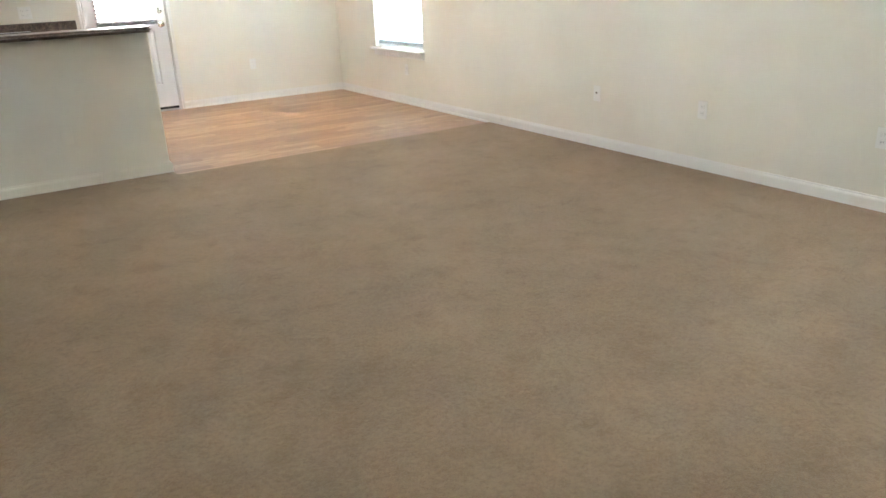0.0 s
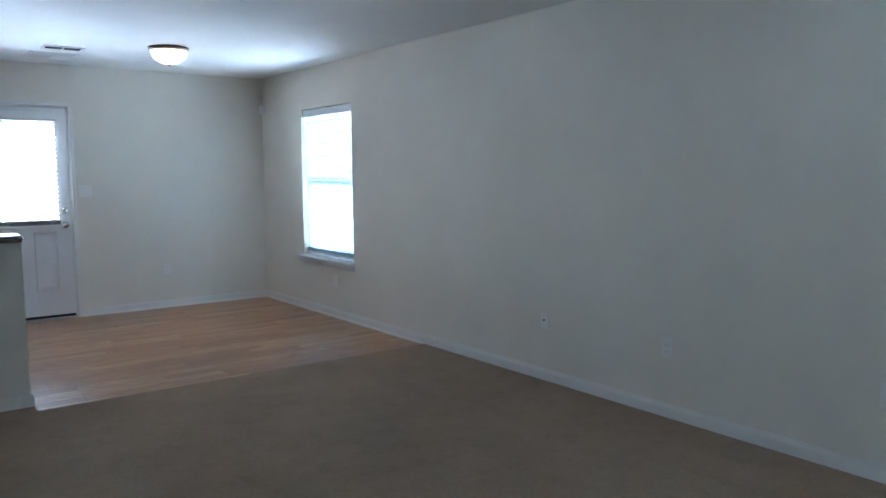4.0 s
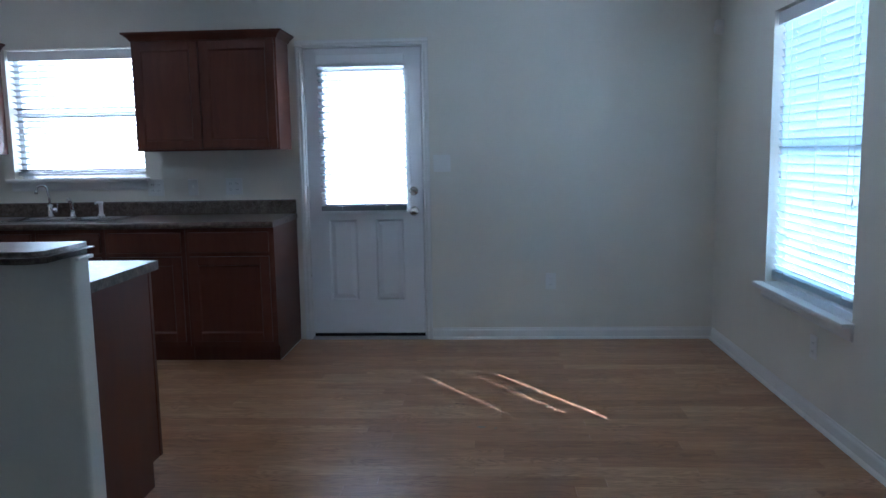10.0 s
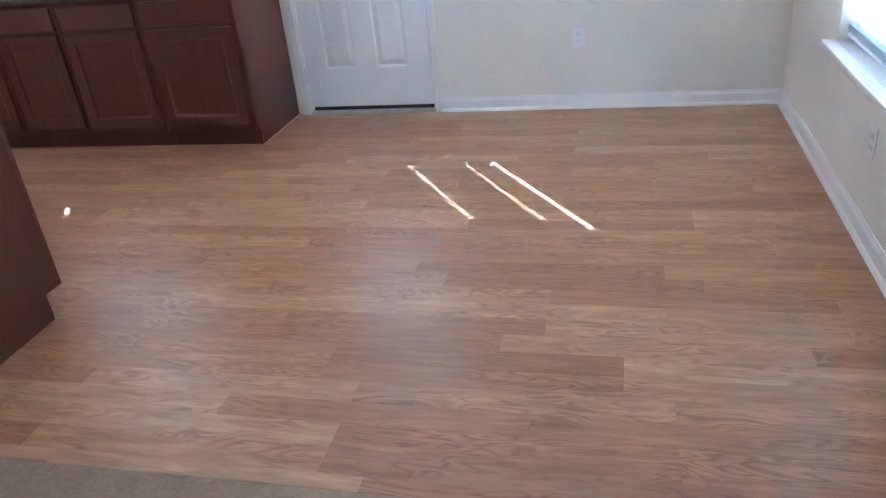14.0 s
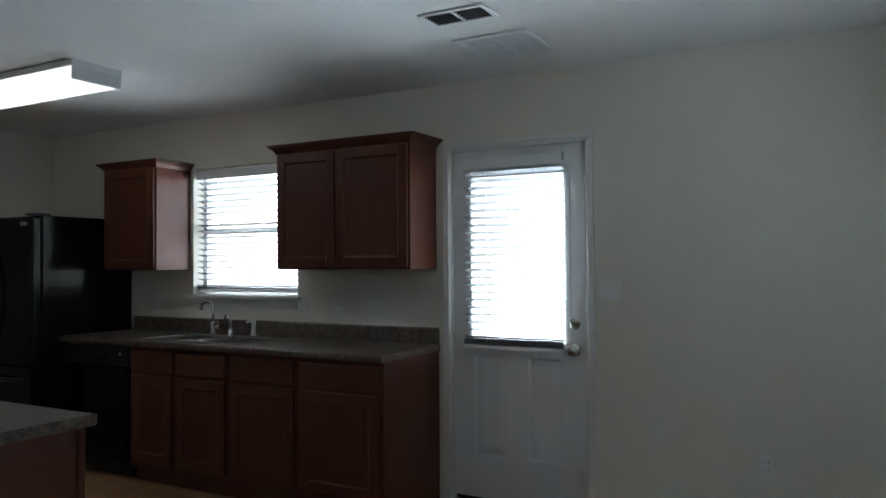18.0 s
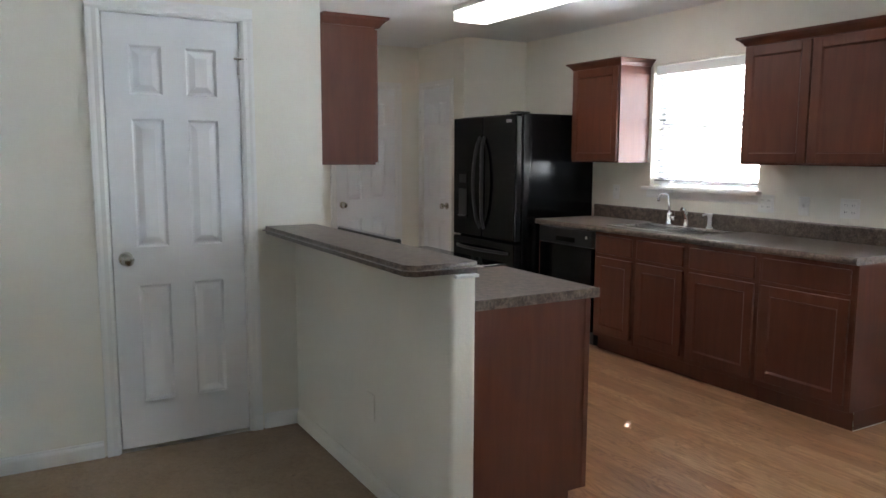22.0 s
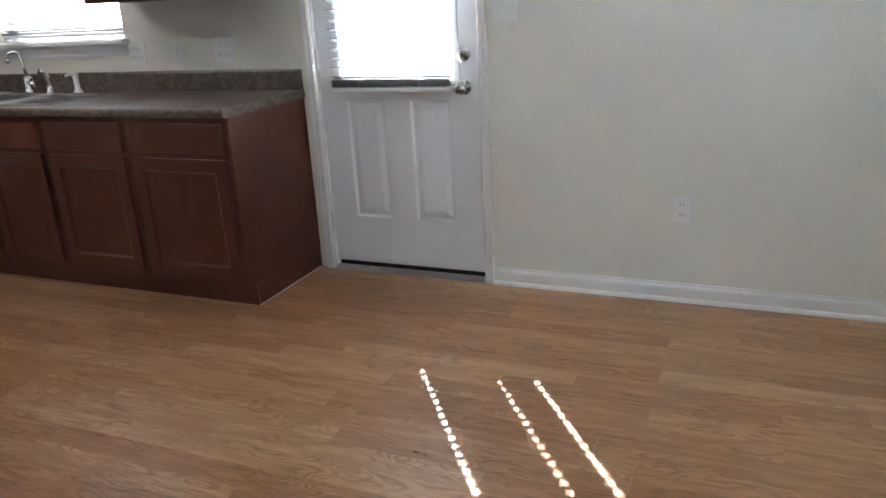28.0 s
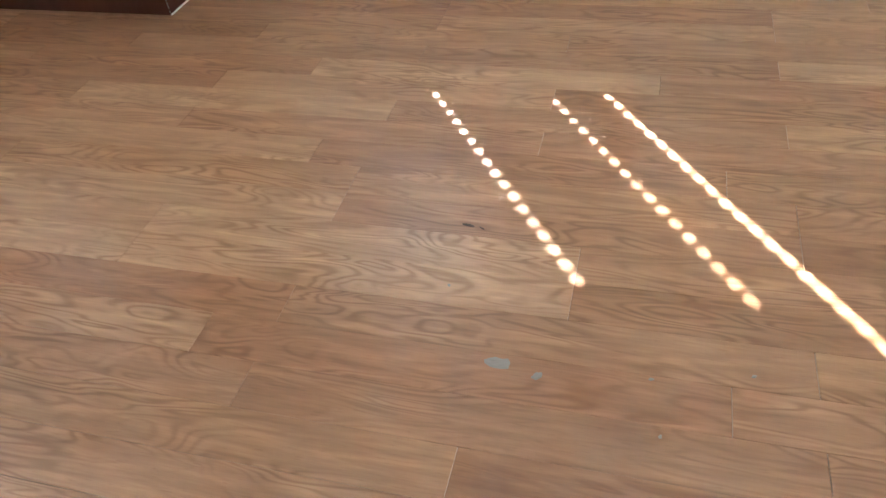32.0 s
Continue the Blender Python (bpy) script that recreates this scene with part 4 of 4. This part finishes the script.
upper_cabinet(-3.880, -2.917, [-3.880, -3.426, -2.917], "cherry-stained two-door wall cabinet with crown moulding")
upper_cabinet(-5.50, -4.965, [-5.50, -4.965], "cherry-stained one-door wall cabinet with crown moulding")

# ---- fridge ----
FR = (-6.50, -5.555)
FF = -0.80
r = thing("fridge", ((FR[0] + FR[1]) / 2, -0.4, 0), "black french-door fridge with bottom freezer drawer", "fridge")
part("body", boxed(FR[0], FR[1], FF + 0.055, -0.03, 0.03, 1.735, 0.006), BLACK, r)
xm = (FR[0] + FR[1]) / 2
part("left_door", boxed(FR[0], xm - 0.003, FF - 0.02, FF + 0.05, 0.72, 1.725, 0.014, 3), BLACK, r)
part("right_door", boxed(xm + 0.003, FR[1], FF - 0.02, FF + 0.05, 0.72, 1.725, 0.014, 3), BLACK, r)
part("freezer_drawer", boxed(FR[0], FR[1], FF - 0.02, FF + 0.05, 0.10, 0.705, 0.014, 3), BLACK, r)
part("grille", boxed(FR[0] + 0.01, FR[1] - 0.01, FF + 0.03, FF + 0.055, 0.02, 0.09), BLACK_SATIN, r)
for side in (-1, 1):
    arc = []
    for k in range(13):
        bow = math.sin(math.pi * k / 12)
        arc.append((xm + side * (0.030 + 0.034 * bow), FF - 0.022 - 0.052 * bow ** 0.45, 0.80 + 0.76 * k / 12))
    part("door_handle", tube(bmesh.new(), arc, 0.013, 10), BLACK_SATIN, r)
arc = [(FR[0] + 0.08, FF - 0.02, 0.625)] + [(FR[0] + 0.08 + 0.71 * k / 10, FF - 0.02 - 0.055 * math.sin(math.pi * k / 10) ** 0.5, 0.625) for k in range(1, 10)] + [(FR[1] - 0.08, FF - 0.02, 0.625)]
part("drawer_handle", tube(bmesh.new(), arc, 0.013, 10), BLACK_SATIN, r)
disp = part("dispenser", boxed(FR[0] + 0.085, FR[0] + 0.245, FF - 0.023, FF - 0.018, 0.87, 1.27, 0.002), BLACK, r, "recessed water and ice dispenser")
part("dispenser_recess", boxed(FR[0] + 0.100, FR[0] + 0.230, FF - 0.0255, FF - 0.022, 0.89, 1.12), SLOT, disp)
part("drip_tray", boxed(FR[0] + 0.105, FR[0] + 0.225, FF - 0.040, FF - 0.0255, 0.880, 0.892, 0.003), BLACK_SATIN, disp)
part("control_strip", boxed(FR[0] + 0.105, FR[0] + 0.225, FF - 0.0245, FF - 0.0228, 1.17, 1.245, 0.0005, 1), BLACK_GLASS, disp)
for hx in (FR[1] - 0.07,):
    part("hinge_cover", boxed(hx - 0.05, hx + 0.05, FF + 0.005, FF + 0.13, 1.736, 1.750, 0.005), BLACK_SATIN, r)
part("badge", boxed(FR[1] - 0.13, FR[1] - 0.06, FF - 0.0225, FF - 0.019, 1.665, 1.690, 0.001, 1), ALUMINIUM, r, "small plain silver badge")

# ---- peninsula ----
PEN_E = -2.915
PEN_F = -2.335
c = thing("peninsula_cabinet", (-3.4, -2.8, 0), "cherry-stained peninsula base cabinet with plain end panel", "cabinet")
part("body", boxed(-3.535, PEN_E - 0.020, PONY_N + 0.003, PEN_F - 0.002, TOE, BODY_TOP), CABINET, c)
bm = boxed(PEN_E - 0.019, PEN_E, PONY_N + 0.003, PEN_F, TOE, BODY_TOP)
box(bm, PEN_E - 0.019, PEN_E, PONY_N + 0.003, PEN_F - 0.085, 0.001, TOE)
part("end_panel", bm, CABINET, c)
part("corner_stile", boxed(PEN_E - 0.019, PEN_E + 0.003, PEN_F - 0.022, PEN_F + 0.0015, TOE, BODY_TOP, 0.001, 1), CABINET, c)
part("toe_kick", boxed(-3.535, PEN_E - 0.020, PEN_F - 0.099, PEN_F - 0.085, 0.001, TOE), CABINET, c)
w = thing("peninsula_worktop", (-3.2, -2.8, BODY_TOP), "brown speckled laminate counter on the peninsula", "counter")
bm = sweep(bmesh.new(), worktop_profile(PEN_F + 0.03 - PONY_N - 0.002), (-3.535, PONY_N + 0.002, BODY_TOP), (PEN_E + 0.022, PONY_N + 0.002, BODY_TOP), (0, 1, 0))
part("slab", bm, LAMINATE, w)
part("end_cap", boxed(PEN_E + 0.0222, PEN_E + 0.0235, PONY_N + 0.003, PEN_F + 0.027, BODY_TOP + 0.001, BODY_TOP + 0.037), LAMINATE, w)

# bar top on the half-height wall
BAR = (WEST + 0.002, -2.848, -3.165, -2.868)
b = thing("bar_top", (-3.6, -3.2, PONY_TOP), "raised brown speckled laminate bar top with rounded corner", "counter")
bm = bmesh.new()
x0, x1, y0, y1 = BAR
cut = 0.045
base = [(x0, y0), (x1 - cut, y0), (x1, y0 + cut * 0.85), (x1, y1), (x0, y1)]
vs = [bm.verts.new((px, py, PONY_TOP + 0.001)) for px, py in base]
face = bm.faces.new(vs)
up = bmesh.ops.extrude_face_region(bm, geom=[face])
for g in up["geom"]:
    if isinstance(g, bmesh.types.BMVert):
        g.co.z += 0.038
bmesh.ops.recalc_face_normals(bm, faces=bm.faces[:])
bmesh.ops.bevel(bm, geom=[e for e in bm.edges if abs(e.verts[0].co.z - e.verts[1].co.z) < 1e-5 and not all(abs(q.co.x - x0) < 1e-4 for q in e.verts)], offset=0.017, segments=5, affect="EDGES")
for fc in bm.faces:
    fc.smooth = fc.calc_area() < 0.04
part("slab", bm, LAMINATE, b)
part("edge_trim", boxed(PONY_E - 0.06, PONY_E + 0.012, PONY_S + 0.012, PONY_N + 0.002, PONY_TOP - 0.012, PONY_TOP, 0.003), TRIM, b, "white strip between wall end and bar")

# range beside the peninsula, and the cabinet over it
g = thing("range", (-4.1, -2.78, 0), "black electric range set in the peninsula", "range")
part("body", boxed(-4.30, -3.545, PONY_N + 0.004, -2.31, 0.02, 0.905, 0.004), BLACK, g)
part("cooktop", boxed(-4.305, -3.54, PONY_N + 0.06, -2.29, 0.906, 0.918, 0.004), BLACK_GLASS, g)
part("back_panel", boxed(-4.20, -3.565, PONY_N + 0.036, PONY_N + 0.075, 0.906, 1.057, 0.008), BLACK_SATIN, g)
part("panel_trim", boxed(-4.20, -3.565, PONY_N + 0.0365, PONY_N + 0.060, 1.0575, 1.061, 0.0015), ALUMINIUM, g, "thin bright strip on the range back panel")
c = thing("range_wall_cabinet", (-5.0, WEST_N, UZ0), "cherry-stained wall cabinet seen from its plain side", "cabinet")
part("body", boxed(-5.3, WEST - 0.004, WEST_N + 0.002, WEST_N + 0.305, UZ0, UZ1), CABINET, c)
part("door", boxed(-5.29, WEST - 0.012, WEST_N + 0.307, WEST_N + 0.326, UZ0 + 0.012, UZ1 - 0.02, 0.004), CABINET, c)
bm = bmesh.new()
rows = []
for (px, py), (ox, oy) in zip([(WEST - 0.004, WEST_N + 0.002), (WEST - 0.004, WEST_N + 0.326), (-5.3, WEST_N + 0.326)], [(1, 0), (1, 1), (0, 1)]):
    rows.append([bm.verts.new((px + ox * q[0], py + oy * q[0], UZ1 - 0.012 + q[1])) for q in CROWN])
for q, s in zip(rows, rows[1:]):
    for i in range(len(CROWN)):
        bm.faces.new((q[i], q[(i + 1) % len(CROWN)], s[(i + 1) % len(CROWN)], s[i]))
bmesh.ops.recalc_face_normals(bm, faces=bm.faces[:])
part("crown_moulding", bm, CABINET, c)

# ---- ceiling fixtures ----
t = thing("fluorescent_light", (-4.825, -1.32, CEIL), "lit white fluorescent ceiling light with acrylic lens", "ceiling light")
X0, X1, Y0, Y1 = -5.43, -4.22, -1.47, -1.17
part("tray", boxed(X0, X1, Y0, Y1, CEIL - 0.035, CEIL - 0.001, 0.004), VINYL_WHITE, t)
for a, b2 in ((X0, X0 + 0.012), (X1 - 0.012, X1)):
    part("end_cap", boxed(a, b2, Y0 + 0.004, Y1 - 0.004, CEIL - 0.105, CEIL - 0.035, 0.004), VINYL_WHITE, t)
part("lens", sweep(bmesh.new(), [(0.01, -0.035), (0.02, -0.085), (0.05, -0.105), (0.27, -0.105), (0.30, -0.085), (0.31, -0.035)], (X0 + 0.013, Y0, CEIL), (X1 - 0.013, Y0, CEIL), (0, 1, 0)), TUBE_LENS, t, "glowing prismatic lens")
LX, LY = -1.495, -1.57
l = thing("dome_light", (LX, LY, CEIL), "lit flush dome light, amber glass, bronze ring", "ceiling light")
part("pan", lathe(bmesh.new(), (LX, LY, CEIL), [(0.155, -0.001), (0.165, -0.010), (0.160, -0.024), (0.150, -0.030), (0.0, -0.030)], "z", 36), BRONZE, l)
part("bowl", lathe(bmesh.new(), (LX, LY, CEIL), [(0.146, -0.031), (0.145, -0.054), (0.131, -0.083), (0.102, -0.108), (0.060, -0.128), (0.022, -0.138), (0.0, -0.140)], "z", 36), DOME_GLASS, l, "glowing amber glass bowl")
part("finial", lathe(bmesh.new(), (LX, LY, CEIL - 0.139), [(0.010, 0.001), (0.010, -0.004), (0.005, -0.007), (0.007, -0.012), (0.0, -0.016)], "z", 14), BRONZE, l)


def register(name, x0, x1, y0, y1, dark, label, bars):
    v = thing(name, ((x0 + x1) / 2, (y0 + y1) / 2, CEIL), label, "air vent")
    e = 0.022
    bm = bmesh.new()
    for q in ((x0, x1, y0, y0 + e), (x0, x1, y1 - e, y1), (x0, x0 + e, y0 + e, y1 - e), (x1 - e, x1, y0 + e, y1 - e), ((x0 + x1) / 2 - 0.008, (x0 + x1) / 2 + 0.008, y0 + e, y1 - e)):
        box(bm, *q, CEIL - 0.010, CEIL - 0.0005, 0.002, 1)
    part("frame", bm, VINYL_WHITE, v)
    part("backing", boxed(x0 + e, x1 - e, y0 + e, y1 - e, CEIL - 0.003, CEIL - 0.001), SLOT if dark else VINYL_WHITE, v)
    for i in range(bars):
        y = y0 + e + (y1 - y0 - 2 * e) * (i + 0.5) / bars
        part("slat", boxed(x0 + e, x1 - e, y - 0.003, y + 0.003, CEIL - 0.009, CEIL - 0.003), VINYL_WHITE if not dark else SLOT, v)
    return v


register("ceiling_vent", -2.36, -2.05, -1.16, -0.985, True, "ceiling air register with two dark openings", 5)
register("return_grille", -2.40, -2.02, -0.765, -0.39, False, "white square ceiling return grille", 12)
register("ceiling_vent", -5.04, -4.72, -2.27, -2.03, False, "small grey ceiling air register", 7)


# ---- plates on the walls ----
def plate(name, axis, face, sign, a, z, kind, label, w=0.072, h=0.116, mat=None):
    f = wall_pose(axis, face, sign)
    p = thing(name, f(a, 0, z), label, "wall plate")
    part("plate", mapped(boxed(a - w / 2, a + w / 2, 0.0005, 0.006, z - h / 2, z + h / 2, 0.0025), f), mat or PLATE, p)
    cols = [a] if w < 0.1 else [a - 0.023, a + 0.023]
    for c in cols:
        if kind == "switch":
            part("toggle", mapped(boxed(c - 0.005, c + 0.005, 0.006, 0.017, z - 0.004, z + 0.014, 0.002), f), PLATE, p)
        elif kind == "outlet":
            for dz in (-0.021, 0.021):
                s = part("socket", mapped(boxed(c - 0.016, c + 0.016, 0.006, 0.0075, z + dz - 0.014, z + dz + 0.014, 0.003), f), PLATE, p)
                bm = boxed(c - 0.008, c - 0.006, 0.0075, 0.0079, z + dz - 0.006, z + dz + 0.005)
                box(bm, c + 0.006, c + 0.008, 0.0075, 0.0079, z + dz - 0.006, z + dz + 0.004)
                part("slots", mapped(bm, f), SLOT, s)
    return p


plate("light_switch", "x", 0, -1, -1.868, 1.245, "switch", "white double switch plate beside the back door", 0.118)
plate("outlet", "x", 0, -1, -1.118, 0.41, "outlet", "white duplex outlet low on the back wall")
plate("outlet", "x", 0, -1, -3.905, 1.105, "outlet", "white double plate under the wall cabinet", 0.118)
plate("light_switch", "x", 0, -1, -3.635, 1.105, "switch", "white switch plate under the wall cabinet")
plate("outlet", "x", 0, -1, -3.34, 1.107, "outlet", "white double plate under the wall cabinet", 0.118)
plate("outlet", "x", 0, -1, -5.30, 1.118, "outlet", "white outlet beside the fridge")
plate("outlet", "y", 0, -1, -5.467, 0.404, "outlet", "white duplex outlet low on the side wall")
plate("outlet", "y", 0, -1, -1.62, 0.36, "outlet", "white duplex outlet under the side window")
plate("blank_plate", "x", PONY_S, -1, -3.50, 0.369, "blank", "cream painted-over blank plate on the half-height wall", mat=WALL)
jack = plate("cable_jack", "y", 0, -1, -4.49, 0.41, "jack", "white cable plate with a dark centre socket")
part("socket", mapped(lathe(bmesh.new(), (-4.49, 0, 0.415), [(0.007, 0.006), (0.007, 0.009), (0.0045, 0.009), (0.0045, 0.016), (0.0, 0.016)], "y", 12), wall_pose("y", 0, -1)), BRONZE, jack, "dark cable socket")
plate("outlet", "y", 0, -1, -6.64, 0.40, "outlet", "white duplex outlet low on the side wall")
plate("outlet", "y", WEST, 1, -4.42, 0.39, "outlet", "white duplex outlet low on the closet wall")
p = thing("corner_sensor", (-0.02, -0.06, 2.11), "small white alarm sensor high in the corner", "alarm sensor")
part("housing", boxed(-0.052, -0.001, -0.095, -0.035, 2.06, 2.15, 0.010, 3), PLATE, p)
part("lens", boxed(-0.056, -0.050, -0.088, -0.042, 2.075, 2.11, 0.003), VINYL_WHITE, p)

# ---- plank floor, laid along the back wall ----
ROW, LONG = 0.0955, 0.92
PLANK_MESHES = {}


def plank_mesh(length):
    key = round(length, 3)
    if key not in PLANK_MESHES:
        bm = boxed(0.0006, key - 0.0006, 0.0004, ROW - 0.0004, -0.004, 0.0)
        me = bpy.data.meshes.new("plank")
        bm.to_mesh(me)
        bm.free()
        me.materials.append(PLANK)
        PLANK_MESHES[key] = me
    return PLANK_MESHES[key]


rnd = random.Random(7)
floor_ob = bpy.data.objects["floor"]
far_verts, far_faces = [], []
near = 0
row = 0
y = 0.0
while y > SEAM:
    y0 = max(y - ROW, SEAM)
    x_end = FAR_X
    first = rnd.choice([0.18, 0.31, 0.46, 0.58, 0.71, 0.85])
    x = 0.0
    seg = first
    while x > x_end:
        xl = max(x - seg, x_end)
        if x > -2.9 and near < 300 and y0 == y - ROW:
            ob = new("plank", plank_mesh(round(x - xl, 2)))
            ob.location = (xl, y0, 0)
            ob.parent = floor_ob
            near += 1
        else:
            k = len(far_verts)
            a, b2, c, d = xl + 0.0006, x - 0.0006, y0 + 0.0004, y - 0.0004
            far_verts += [(a, c, 0), (b2, c, 0), (b2, d, 0), (a, d, 0), (a, c, -0.004), (b2, c, -0.004), (b2, d, -0.004), (a, d, -0.004)]
            far_faces += [(k, k + 1, k + 2, k + 3), (k, k + 4, k + 5, k + 1), (k + 1, k + 5, k + 6, k + 2), (k + 2, k + 6, k + 7, k + 3), (k + 3, k + 7, k + 4, k)]
        x = xl
        seg = LONG
    y = y0
me = bpy.data.meshes.new("planks")
me.from_pydata(far_verts, [], far_faces)
me.materials.append(PLANK)
ob = new("planks", me)
ob.parent = floor_ob
tagged(ob, "oak-look vinyl planks", kind="stuff")


# ---- dried scuffs and crumbs on the planks ----
SCUFF = painted("dried_grey_scuff", (0.27, 0.255, 0.22), 0.7, 60, 0.002, 0.25)
GOUGE = painted("dark_gouge", (0.07, 0.045, 0.028), 0.75, 80, 0.001, 0.3)


def scuff(name, at, long, wide, turn, label, seed, mat=None):
    r = random.Random(seed)
    bm = bmesh.new()
    ring, inner = [], []
    for i in range(14):
        a = 2 * math.pi * i / 14
        k = r.uniform(0.7, 1.1)
        p = Vector((long / 2 * k * math.cos(a), wide / 2 * k * math.sin(a), 0.0))
        ring.append(bm.verts.new(p))
        inner.append(bm.verts.new(p * r.uniform(0.5, 0.75) + Vector((0, 0, r.uniform(0.0005, 0.0016)))))
    for i in range(14):
        bm.faces.new((ring[i], ring[(i + 1) % 14], inner[(i + 1) % 14], inner[i]))
    bm.faces.new(inner)
    bm.faces.new(ring)
    bmesh.ops.recalc_face_normals(bm, faces=bm.faces[:])
    me = bpy.data.meshes.new(name)
    bm.to_mesh(me)
    bm.free()
    me.materials.append(mat or SCUFF)
    s = new(name, me)
    s.matrix_world = pose(at[0], at[1], 0.0003, 0, 0, turn)
    return tagged(s, label, "floor debris")


scuff("paint_scuff", (-1.601, -1.740), 0.052, 0.028, 8, "dried grey paint scuff on the plank floor", 1)
scuff("paint_scuff", (-1.534, -1.755), 0.022, 0.014, 60, "small dried grey paint spot on the plank floor", 2)
for i, at in enumerate([(-1.353, -1.727), (-1.195, -1.692), (-1.334, -1.833), (-1.728, -1.576)]):
    scuff("crumb", at, 0.010, 0.006, 40 * i, "tiny grey crumb on the plank floor", 5 + i)
scuff("floor_gouge", (-1.732, -1.402), 0.032, 0.009, -8, "short dark gouge in the plank floor", 11, GOUGE)
scuff("floor_gouge", (-1.702, -1.407), 0.020, 0.004, -30, "thin dark scratch beside the gouge", 12, GOUGE)
